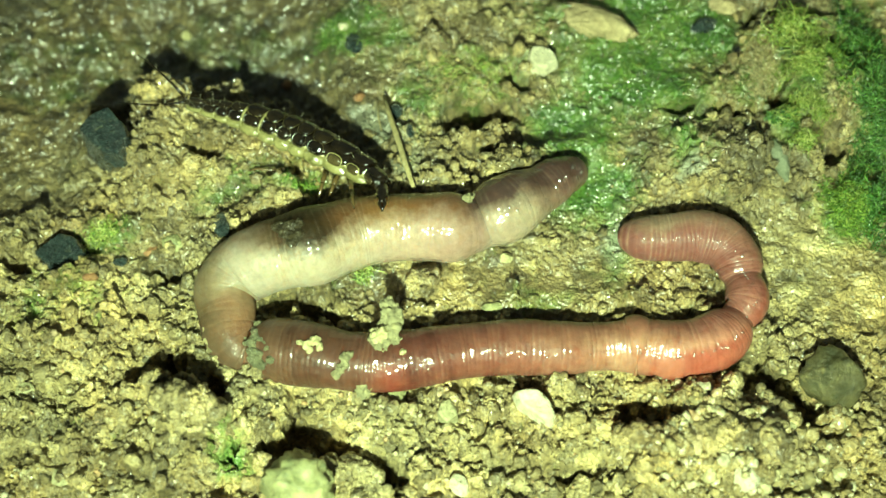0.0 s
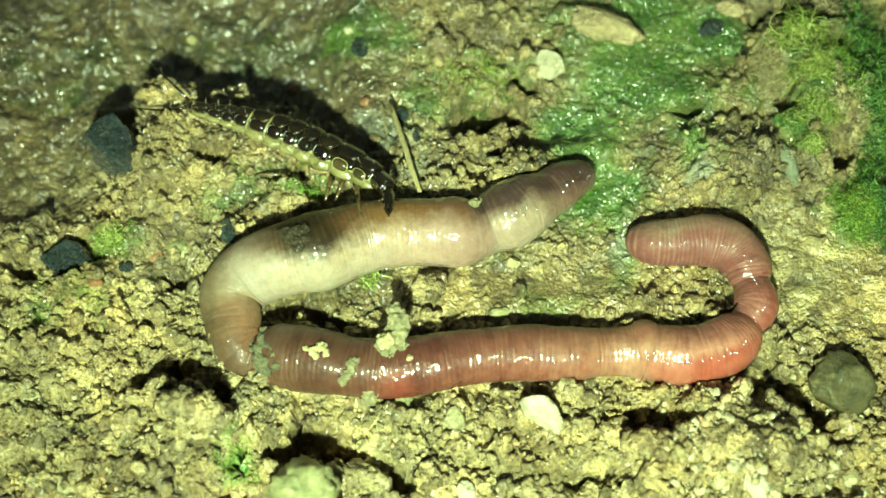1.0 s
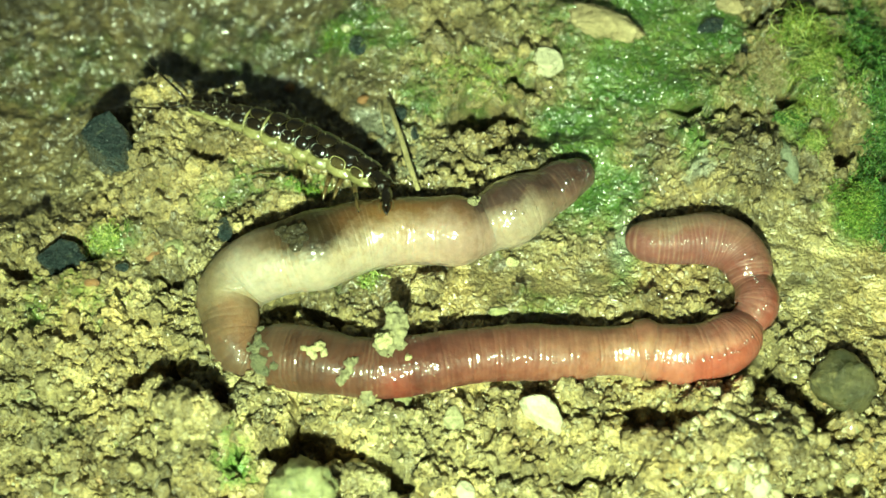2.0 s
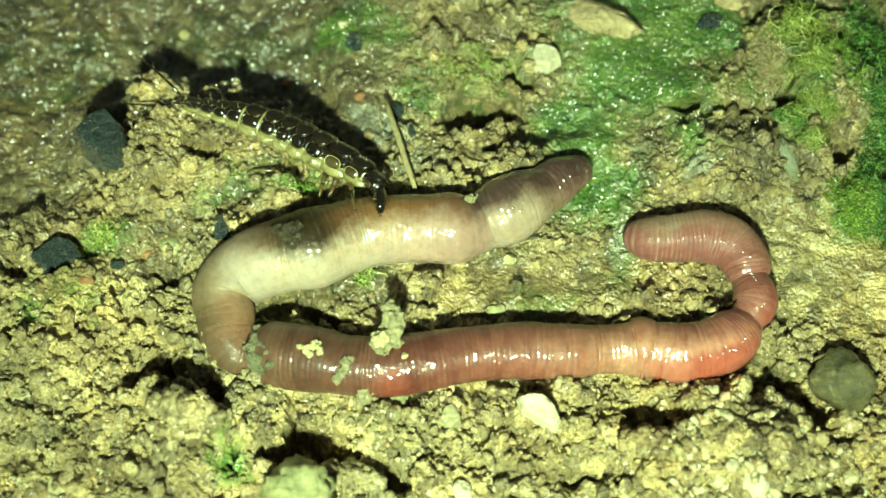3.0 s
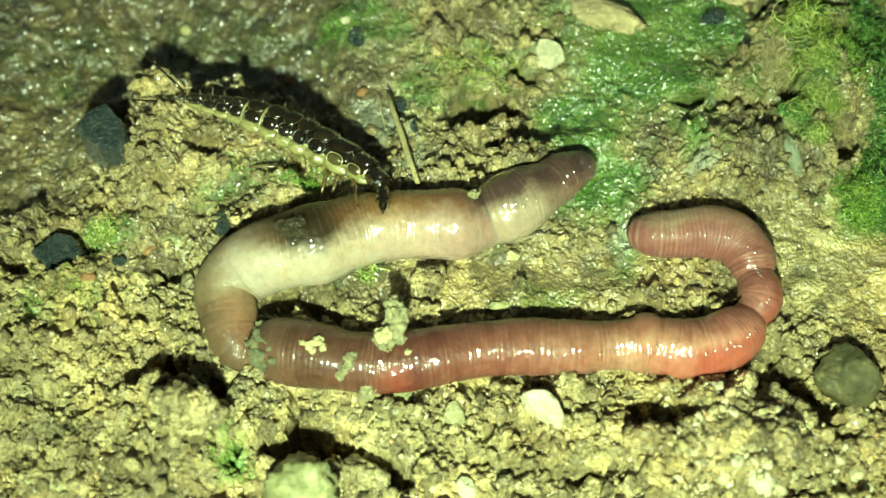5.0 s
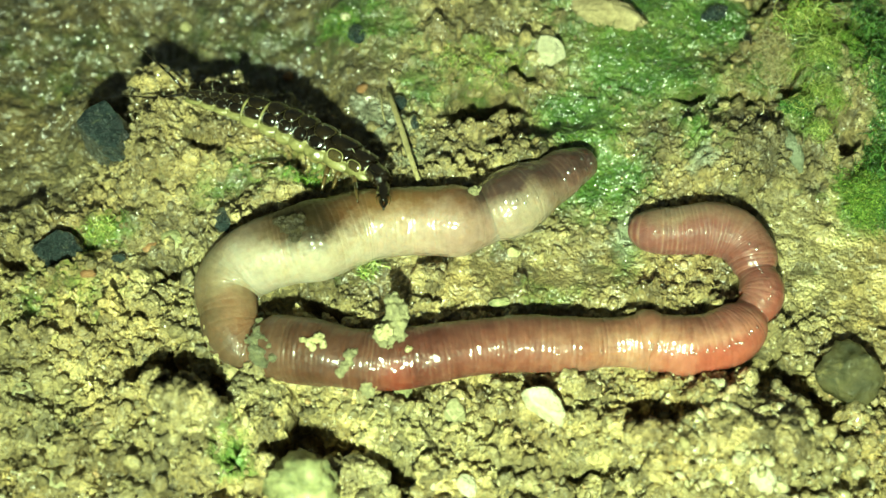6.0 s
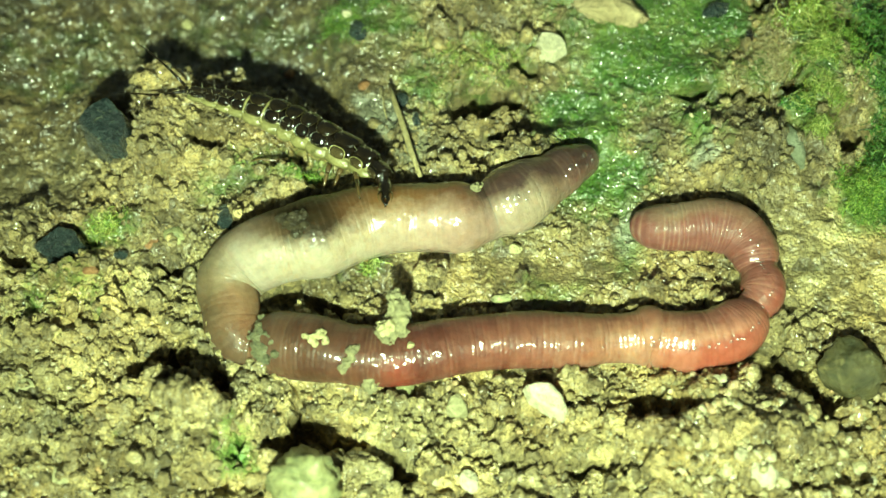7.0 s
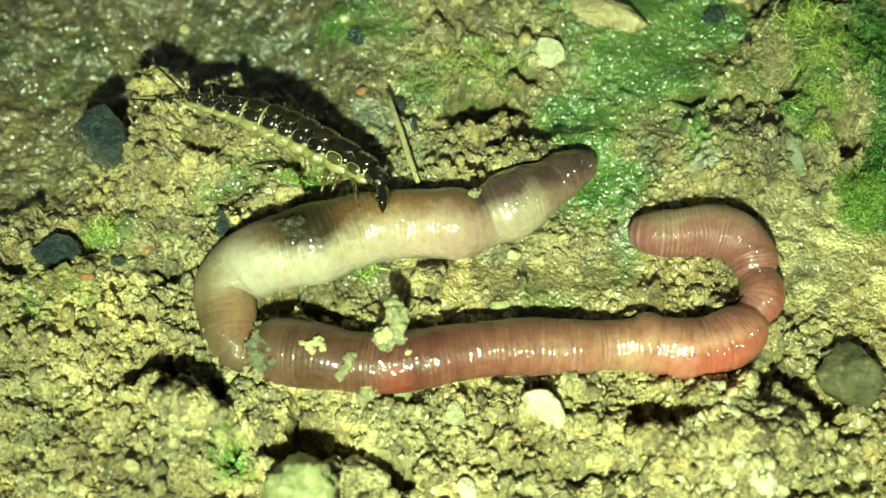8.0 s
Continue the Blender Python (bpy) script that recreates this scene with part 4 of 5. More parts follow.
def earthworm():
    thing = tagged(new("earthworm"), "glossy earthworm lying in a loop, cream front and pinkish-red rear", "worm")
    line, s = spline(WORM_LINE, 4000)
    run = np.concatenate([[0], np.cumsum(np.linalg.norm(np.diff(line[:, :3], axis=0), axis=1))])
    rng = np.random.default_rng(5)
    edges = [0.0]
    while edges[-1] < run[-1]:
        edges.append(edges[-1] + rng.uniform(0.36, 0.56) * (0.8 if edges[-1] > run[-1] * 0.8 else 1.0))
    edges = np.array(edges[:-1])
    runs, depth = [], []
    for a, b in zip(edges[:-1], edges[1:]):
        deep = rng.uniform(0.15, 1.4)
        for f, d in ((0.0, 1.0), (0.18, 0.35), (0.4, 0.0), (0.62, 0.0), (0.84, 0.35)):
            runs.append(a + (b - a) * f)
            depth.append(d * deep)
    runs, depth = np.array(runs), np.array(depth)
    rows = np.stack([np.interp(runs, run, line[:, k]) for k in range(4)], -1)
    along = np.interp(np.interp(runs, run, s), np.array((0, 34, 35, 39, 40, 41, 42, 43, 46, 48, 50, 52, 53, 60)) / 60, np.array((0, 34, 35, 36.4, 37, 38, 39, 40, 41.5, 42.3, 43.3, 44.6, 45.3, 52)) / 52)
    strong = np.interp(along, [0, 0.1, 0.22, 0.4, 0.5, 1], [0.7, 0.5, 0.35, 0.5, 0.8, 1.0])
    swell = 0.04 * lattice_noise(runs, 0 * runs, 5.0, 31) + 0.025 * lattice_noise(runs, 0 * runs, 1.6, 32)
    rows[:, 3] *= (1 + swell) * (1 - 0.015 * depth * strong)
    sides = 44
    co, faces, lat, up = tube(rows, sides)
    ang = np.linspace(0, 2 * math.pi, sides, endpoint=False)
    lump = np.stack([lattice_noise(runs + 0 * runs, np.full(len(runs), 4 * math.cos(a) + 7 * math.sin(a)), 2.2, 33) for a in ang], 1)
    co = co + (co - rows[:, None, :3]) * 0.022 * lump[..., None]
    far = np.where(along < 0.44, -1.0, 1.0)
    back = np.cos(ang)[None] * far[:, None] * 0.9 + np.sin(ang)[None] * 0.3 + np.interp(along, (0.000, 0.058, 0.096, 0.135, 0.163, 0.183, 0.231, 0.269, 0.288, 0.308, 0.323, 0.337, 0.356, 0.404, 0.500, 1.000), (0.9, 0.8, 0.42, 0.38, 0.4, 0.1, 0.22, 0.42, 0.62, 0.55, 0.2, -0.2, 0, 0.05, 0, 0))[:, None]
    ring = np.repeat(np.clip(1 - depth, 0, 1)[:, None], sides, 1)
    al = np.repeat(along[:, None], sides, 1)
    # the body in four stretches, parted in ring grooves
    marks = [0, *[int(np.argmin(np.abs(along - m))) // 5 * 5 for m in (0.144, 0.433, 0.827)], len(rows) - 1]
    names = ("head", "front_body", "hind_body", "tail")
    looks = ("grey-brown tapering head", "cream swollen front body with a brown back", "pinkish-red ringed hind body", "blunt pink ringed tail")
    for k in range(4):
        a, b = marks[k], marks[k + 1] + 1
        n = (b - a) * sides
        i = np.arange(n).reshape(b - a, sides)
        j = np.roll(i, -1, 1)
        f = np.stack([i[:-1], i[1:], j[1:], j[:-1]], -1).reshape(-1, 4)[:, ::-1]
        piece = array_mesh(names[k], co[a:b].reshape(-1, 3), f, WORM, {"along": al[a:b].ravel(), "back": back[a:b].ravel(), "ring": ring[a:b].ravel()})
        piece.parent = thing
        tagged(piece, looks[k])
    return settle(thing, (0, 0, 0))


earthworm()



def skin_glint_beads():
    """Small beads added on the ring ridges of the head and of the bend before the tail, in place of the glints of wet
    skin.
    """
    rng = np.random.default_rng(97)
    line, u = spline(WORM_LINE, 3000)
    way = np.gradient(line[:, :3], axis=0)
    cap, tris = drop_cap(9, 4)
    cos, fas, n = [], [], 0
    for first, last, count, spread, size in ((1.2, 6.0, 16, 0.16, 0.24), (36.5, 43.5, 34, 0.06, 0.15), (44.0, 52.5, 20, 0.08, 0.14), (26, 34, 10, 0.12, 0.12)):
        for row in np.sort(rng.uniform(first, last, count)):
            i = int(row / (len(WORM_LINE) - 1) * 2999)
            t = way[i] / np.linalg.norm(way[i])
            # each bead faces halfway between torch and view, where wet skin would glint
            out = np.array((0.0, -0.56, 0.83)) + rng.normal(size=3) * spread
            out -= t * (out @ t)
            out /= np.linalg.norm(out)
            side = np.cross(t, out)
            r = size * rng.uniform(0.6, 1.4)
            place = line[i, :3] + out * line[i, 3] * 1.0
            cos.append((cap * r) @ np.array((t * rng.uniform(0.6, 1.0), side, out * 0.8)) + place)
            fas.append(tris + n)
            n += len(cap)
    return tagged(array_mesh("glint_beads", np.vstack(cos), np.vstack(fas), GLINT_BEAD), "tiny added beads standing in for wet glints on the worm's skin", "slime", kind="stuff")


skin_glint_beads()

# ---- crumbs and clumps stuck to the worm ----
def clump(name, lumps, material, label, seed):
    """A few rough lumps grown together. lumps: x, y, z, radius."""
    rng = np.random.default_rng(seed)
    bm = bmesh.new()
    rows = []
    for x, y, z, r in lumps:
        rows.append((x, y, z, r))
        for _ in range(4):
            d = rng.normal(size=3)
            d *= r * 0.95 / np.linalg.norm(d)
            rows.append((x + d[0], y + d[1], z + 0.6 * abs(d[2]), r * rng.uniform(0.3, 0.55)))
    for x, y, z, r in rows:
        off = Vector(rng.uniform(0, 50, 3))
        made = bmesh.ops.create_icosphere(bm, subdivisions=3, radius=1)["verts"]
        for v in made:
            p = v.co.copy()
            p *= 1 + 0.7 * noise.noise(p * 1.4 + off) + 0.45 * noise.noise(p * 3.5 + off) + 0.2 * noise.noise(p * 8 + off)
            v.co = p * r + Vector((x, y, z))
    rough = mesh_object(name, bm, material)
    grow = rough.modifiers.new("grow", "REMESH")
    grow.mode, grow.voxel_size = "VOXEL", 0.00007
    me = bpy.data.meshes.new_from_object(rough.evaluated_get(bpy.context.evaluated_depsgraph_get()))
    rough.modifiers.clear()
    rough.data = me
    me.polygons.foreach_set("use_smooth", [True] * len(me.polygons))
    return tagged(rough, label, "soil", "soil crumbs stuck to the worm")


clump("soil_clump", [(-4.61, -10.12, 4.30, 0.95), (-3.96, -9.41, 5.00, 0.8), (-3.85, -8.57, 5.60, 0.75), (-4.2, -7.8, 5.90, 0.55), (-5.01, -10.41, 4.30, 0.60), (-3.65, -10.31, 4.30, 0.50), (-4.27, -11.24, 4.20, 0.50), (-3.56, -8.92, 5.00, 0.40)], CLUMP, "grey-yellow soil clump standing on the worm", 51)
clump("soil_crumb", [(-4.95, -10.45, 5.15, 0.48), (-4.45, -10.1, 5.5, 0.42), (-5.2, -9.9, 5.0, 0.35)], YELLOW, "yellow soil crumb in the clump on the worm", 61)
clump("soil_crumb", [(-10.77, -10.95, 4.73, 0.36), (-10.15, -10.57, 4.76, 0.36), (-9.67, -11.16, 4.77, 0.30), (-11.38, -10.72, 4.64, 0.25), (-10.48, -11.41, 4.67, 0.26), (-9.80, -10.45, 4.69, 0.20)], YELLOW, "yellow soil crumb stuck on the worm", 52)
clump("soil_crumb", [(-7.61, -12.08, 4.71, 0.40), (-7.92, -12.74, 4.43, 0.36), (-7.17, -11.72, 4.76, 0.26), (-8.30, -13.18, 4.04, 0.36), (-7.47, -12.59, 4.52, 0.24)], CLUMP, "grey-yellow soil crumb stuck on the worm", 53)
clump("soil_crumb", [(-6.20, -13.79, 2.70, 0.50), (-6.31, -14.20, 2.20, 0.50)], CLUMP, "soil crumb at the worm flank", 54)
clump("soil_crumb", [(-9.99, -7.45, 1.05, 0.30), (-10.52, -5.82, -1.97, 0.22)], CLUMP, "tiny soil crumb on the worm", 55)
clump("soil_crumb", [(2.49, 2.32, 5.34, 0.42), (2.85, 2.82, 4.80, 0.28)], CLUMP, "small pale grit on the worm", 56)
clump("soil_crumb", [(-12.53, -1.02, 6.27, 0.55), (-12.01, -1.67, 6.32, 0.60), (-12.98, -1.48, 6.15, 0.55), (-12.27, -2.33, 6.20, 0.45), (-13.52, -0.85, 5.92, 0.50), (-11.86, -0.88, 6.41, 0.45)], DIRT, "dark wet dirt patch stuck on the worm", 57)
clump("soil_crumb", [(-2.89, -11.53, 4.76, 0.25)], YELLOW, "tiny yellow crumb on the worm", 58)
clump("soil_crumb", [(-15.42, -7.28, 1.53, 0.20), (-15.25, -8.54, 2.96, 0.30), (-15.25, -9.59, 3.66, 0.36), (-15.37, -10.39, 3.70, 0.42), (-15.18, -11.14, 3.64, 0.42), (-15.05, -11.76, 3.35, 0.45), (-15.99, -10.17, 3.10, 0.24), (-14.64, -10.22, 4.05, 0.22), (-16.57, -10.37, 2.31, 0.18), (-14.52, -12.19, 3.34, 0.40), (-13.82, -11.97, 3.83, 0.30), (-14.11, -11.03, 4.14, 0.20), (-15.40, -9.05, 3.27, 0.22), (-15.58, -9.92, 3.49, 0.24), (-14.97, -9.95, 3.84, 0.20), (-15.66, -11.02, 3.31, 0.26), (-14.68, -11.47, 3.77, 0.30), (-15.45, -11.56, 3.20, 0.30), (-16.17, -9.67, 2.81, 0.14), (-14.32, -10.55, 4.16, 0.14), (-17.05, -10.53, 1.64, 0.14)], MUD, "green-grey mud wedged in the fold of the worm", 59)
clump("soil_crumb", [(-19.32, -9.48, 2.02, 0.50), (-18.94, -10.16, 1.69, 0.55), (-18.38, -10.75, 1.40, 0.60), (-17.76, -11.19, 0.98, 0.60), (-17.07, -11.49, 0.53, 0.60), (-16.02, -12.04, 1.46, 0.60), (-15.10, -12.44, 2.38, 0.55), (-18.21, -11.34, 0.53, 0.60), (-19.61, -8.78, 2.28, 0.40)], CRUMB, "wet soil banked up against the worm", 71)
clump("soil_crumb", [(-13.66, -11.81, 1.80, 0.55), (-12.92, -12.44, 1.80, 0.50), (-14.20, -11.22, 2.20, 0.40)], CLUMP, "soil crumb against the worm", 60)


# ---- the beetle larva ----
def oval_plate(frame_, ra, rb, half, v0, lv, thick, rise=0.0, n=20, m=7, square=0.75):
    """A domed oval plate that follows a rounded body: half length along it, centre angle and half angle round it."""
    c, t, up, lat = frame_
    bm = bmesh.new()
    rows = []
    for k in range(m + 1):
        rho = k / m
        row = []
        for q in range(n):
            phi = 2 * math.pi * q / n
            u = rho * math.copysign(abs(math.cos(phi)) ** square, math.cos(phi)) * half
            v = v0 + rho * math.copysign(abs(math.sin(phi)) ** square, math.sin(phi)) * lv
            out = 1 + thick * (1 - rho**4) + rise * rho**3
            row.append(bm.verts.new(c + t * u + (up * math.cos(v) * rb + lat * math.sin(v) * ra) * out))
            if k == 0:
                break
        rows.append(row)
    for q in range(n):
        bm.faces.new((rows[0][0], rows[1][q], rows[1][(q + 1) % n]))
        for k in range(1, m):
            bm.faces.new((rows[k][q], rows[k + 1][q], rows[k + 1][(q + 1) % n], rows[k][(q + 1) % n]))
    # a thin turned-down edge
    low = [bm.verts.new(v.co + (c - v.co) * 0.10) for v in rows[m]]
    for q in range(n):
        bm.faces.new((rows[m][q], low[q], low[(q + 1) % n], rows[m][(q + 1) % n]))
    edge = [v.co.copy() for v in rows[m]]
    bmesh.ops.recalc_face_normals(bm, faces=bm.faces)
    return bm, edge


def cord(points, radii, sides=6, closed=False):
    """A thin tube through points."""
    bm = bmesh.new()
    n = len(points)
    rings = []
    for i, p in enumerate(points):
        a = points[(i - 1) % n] if closed or i else p
        b = points[(i + 1) % n] if closed or i < n - 1 else p
        t = (b - a).normalized()
        s = t.cross(Vector((0.31, 0.2, 0.93))).normalized()
        w = t.cross(s)
        r = radii[i] if isinstance(radii, (list, tuple)) else radii
        rings.append([bm.verts.new(p + (s * math.cos(k * 2 * math.pi / sides) + w * math.sin(k * 2 * math.pi / sides)) * r) for k in range(sides)])
    for i in range(n if closed else n - 1):
        for k in range(sides):
            bm.faces.new((rings[i][k], rings[i][(k + 1) % sides], rings[(i + 1) % n][(k + 1) % sides], rings[(i + 1) % n][k]))
    if not closed:
        bm.faces.new(rings[0])
        bm.faces.new(rings[-1])
    bmesh.ops.recalc_face_normals(bm, faces=bm.faces)
    return bm


def barrel(frame_, ra, rb, half, sides=28, rows=8):
    """One soft body ring, bulging between its joints."""
    c, t, up, lat = frame_
    bm = bmesh.new()
    made = []
    for k in range(rows + 1):
        u = -1 + 2 * k / rows
        w = 1 - 0.20 * abs(u) ** 2.6
        made.append([bm.verts.new(c + t * u * half + (up * math.cos(a) * rb + lat * math.sin(a) * ra) * w * (1 + 0.05 * math.sin(3 * a + u)))
                     for a in (2 * math.pi * q / sides for q in range(sides))])
    for k in range(rows):
        for q in range(sides):
            bm.faces.new((made[k][q], made[k][(q + 1) % sides], made[k + 1][(q + 1) % sides], made[k + 1][q]))
    bm.faces.new(made[0])
    bm.faces.new(made[-1])
    bmesh.ops.recalc_face_normals(bm, faces=bm.faces)
    return bm


LARVA_LINE = [  # x, y, z, half width; tail to neck
    (-23.15, 13.28, 3.00, 0.57),
    (-21.67, 12.88, 3.05, 0.82),
    (-20.33, 12.43, 3.10, 0.97),
    (-19.05, 12.01, 3.20, 1.12),
    (-17.57, 11.52, 3.30, 1.32),
    (-15.76, 10.72, 3.45, 1.47),
    (-14.23, 9.95, 3.55, 1.56),
    (-12.92, 9.22, 3.60, 1.61),
    (-11.57, 8.46, 3.60, 1.60),
    (-9.92, 7.48, 3.60, 1.55),
    (-7.92, 6.23, 3.80, 1.34),
    (-6.26, 4.82, 4.40, 1.08),
    (-5.20, 3.34, 5.20, 0.72),
]


def beetle_larva():
    thing = tagged(new("beetle_larva"), "dark glossy beetle larva with pale yellow-green sides biting the worm", "larva")
    line = np.array(LARVA_LINE)
    moving = []
    count = len(line) - 1
    for i in range(count):
        a, b = Vector(line[i][:3]), Vector(line[i + 1][:3])
        c, t = (a + b) / 2, (b - a).normalized()
        half = (b - a).length / 2
        r = (line[i][3] + line[i + 1][3]) / 2
        lean = Vector((0, 0.60, 0.80)).normalized()
        lat = lean.cross(t).normalized()
        up = t.cross(lat).normalized()
        if lat.y > 0:
            lat = -lat
        f = (c, t, up, lat)
        neck_ring = i >= count - 1
        fore = i >= count - 3
        seg = part("segment", barrel(f, r * 0.93, r * 0.86, half * 1.12), SHELL if neck_ring else MEMBRANE, thing, "dark neck ring" if neck_ring else "pale yellow-green soft body ring")
        fr = (c + up * r * 0.05, t, up, lat)
        bm, edge = oval_plate(f, r * 0.98, r * 0.93, half * 1.12, -0.30, 1.62, 0.02, 0.0, 32, 6, 0.3)
        part("back_shield", bm, SHELL, seg, "dark brown skin under the back plates")
        bm, edge = oval_plate(fr, r * 0.97, r * 0.96, half * (1.15 if fore else 1.0), -0.22, 0.98, 0.16, 0.02)
        part("back_plate", bm, SHELL if fore else PLATE, seg, "dark brown glossy back plate")
        part("plate_rim", cord(edge, 0.022, 5, True), SHELL if fore else (RIM if i in (4, 5, 6) else FAINT_RIM), seg, "thin plate rim")
        for side, v in ((1, 1.30 if fore else 1.12), (-1, -1.75)):
            bm, edge = oval_plate(fr, r * 0.98, r * 0.95, half * (0.66 if fore else 0.82), v, 0.40 if fore else 0.42, 0.17, 0.0, 18, 6)
            part("side_plate", bm, LOBE if fore else SHELL, seg, "rounded brown side lobe" if fore else "small dark side plate")
            if side > 0:
                part("plate_rim", cord(edge, 0.055 if fore and not neck_ring else 0.02, 6, True), MEMBRANE if fore and not neck_ring else FAINT_RIM, seg, "pale plate rim")
        if not neck_ring:
            w = c + (up * math.cos(1.9) * 0.70 + lat * math.sin(1.9) * 0.76) * r
            fold = bmesh.new()
            bmesh.ops.create_icosphere(fold, subdivisions=3, radius=1)
            for q in fold.verts:
                k = 1 + 0.22 * noise.noise(q.co * 2.6 + Vector((i, 0, 0)))
                q.co = w + t * q.co.x * half * 1.35 + (up * q.co.y * 0.46 + lat * q.co.z * 0.50) * r * k * (0.78 if i < 4 else 0.95)
            part("side_fold", fold, MEMBRANE, seg, "puffed pale yellow-green flank fold")
        if i in (4, 5):
            hoop = [a + (up * math.cos(v) * 0.99 + lat * math.sin(v) * 1.03) * line[i][3] for v in np.linspace(-0.9, 1.7, 14)]
            part("joint_membrane", cord(hoop, [0.05] * 3 + [0.12] * 11, 8), MEMBRANE, seg, "stretched yellow membrane between two rings")
        rng = random.Random(40 + i)
        for q in range(3):
            v = rng.uniform(-1.5, 1.4)
            root = c + up * math.cos(v) * r + lat * math.sin(v) * r + t * rng.uniform(-0.5, 0.5) * half
            way = (up * math.cos(v) + lat * math.sin(v) + Vector((rng.uniform(-0.3, 0.3), 0.2, 0.2))).normalized()
            part("bristle", cord([root, root + way * rng.uniform(0.4, 0.9)], [0.02, 0.008], 4), HAIR, seg)
        moving.append((seg, smooth_step(np.array(i / (count - 1)), 0.35, 1.0)))
    # head: a flat dark capsule bent down on to the worm
    neck = Vector(line[-1][:3])
    nose = Vector((-5.10, 1.24, 6.20))
    t = (nose - neck).normalized()
    lat = Vector((0, 0.42, 0.9)).cross(t).normalized()
    up = t.cross(lat).normalized()
    bm = bmesh.new()
    bmesh.ops.create_icosphere(bm, subdivisions=4, radius=1)
    long = (nose - neck).length * 0.62
    for v in bm.verts:
        p = v.co
        k = 1 - 0.22 * max(0, p.x) ** 2
        v.co = (neck + nose) / 2 + t * p.x * long + lat * p.y * 0.56 * k + up * p.z * 0.55 * k * (1 + 0.06 * noise.noise(p * 3))
    head = part("head", bm, SHELL, thing, "shiny black-brown head bent on to the worm")
    for side in (-1, 1):
        base = nose + lat * side * 0.15
        pts = [base, base + t * 0.4 + lat * side * 0.08 - up * 0.1, base + t * 0.75 - lat * side * 0.06 - up * 0.3, base + t * 0.95 - lat * side * 0.24 - up * 0.5]
        part("mandible", cord(pts, [0.20, 0.16, 0.10, 0.03], 8), SHELL, head, "dark curved mandible")
        base = nose + lat * side * 0.38 - t * 0.3 + up * 0.2
        pts = [base, base + t * 0.5 + lat * side * 0.2 + up * 0.15, base + t * 0.9 + lat * side * 0.2 + up * 0.05, base + t * 1.35 + lat * side * 0.1 - up * 0.1]
        part("antenna", cord(pts, [0.08, 0.07, 0.05, 0.025], 6), LIMB, head, "short jointed amber antenna")
    eye = part("eye_spot", cord([nose - t * 0.7 - lat * 0.48 + up * 0.2, nose - t * 0.5 - lat * 0.5 + up * 0.2], 0.13, 8), RIM, head)
    moving.append((head, 1.25))
    # three pairs of legs under the foremost rings
    for i, (root, knee, foot) in enumerate((((-8.01, 5.36, 3.60), (-7.61, 3.16, 5.20), (-7.26, 1.10, 5.72)), ((-10.23, 6.48, 2.60), (-10.43, 5.12, 3.00), (-10.76, 3.76, 2.60)), ((-9.10, 6.14, 2.80), (-9.41, 4.79, 3.20), (-9.79, 3.83, 2.90)), ((-6.66, 6.60, 3.60), (-5.89, 5.59, 4.40), (-4.87, 3.92, 4.40)))):
        a, b, c = Vector(root), Vector(knee), Vector(foot)
        leg = part("leg", cord([a, a.lerp(b, 0.6), b], [0.30, 0.24, 0.19], 8), LIMB, thing, "amber jointed leg")
        part("shin", cord([b, b.lerp(c, 0.5), c], [0.19, 0.15, 0.09], 8), LIMB, leg)
        part("claw", cord([c, c + Vector((0.12, -0.22, -0.1))], [0.09, 0.02], 6), SHELL, leg)
    # two bristly tail threads
    for pts in [[(-23.72, 14.04, 3.20), (-24.65, 14.87, 3.80), (-25.86, 15.95, 4.20), (-27.18, 17.05, 4.40), (-28.27, 17.94, 4.20)], [(-23.62, 13.57, 3.00), (-25.05, 13.58, 2.60), (-26.62, 13.52, 2.50), (-28.26, 13.77, 2.30), (-30.04, 14.09, 2.00)]]:
        p = [Vector(q) for q in pts]
        n = len(p)
        cercus = part("tail_thread", cord(p, [0.16 - 0.12 * k / (n - 1) for k in range(n)], 8), SHELL, thing, "long thin dark tail thread")
        rng = random.Random(7)
        for k in range(1, n):
            for q in range(2):
                root = p[k - 1].lerp(p[k], rng.uniform(0.2, 0.9))
                way = Vector((rng.uniform(-0.6, 0.6), rng.uniform(0.1, 0.9), rng.uniform(0.1, 0.6))).normalized()
                part("bristle", cord([root, root + way * rng.uniform(0.5, 1.1)], [0.022, 0.008], 4), HAIR, cercus)
    return settle(thing, (line[6][0], line[6][1], 0.5)), moving


larva, larva_moving = beetle_larva()


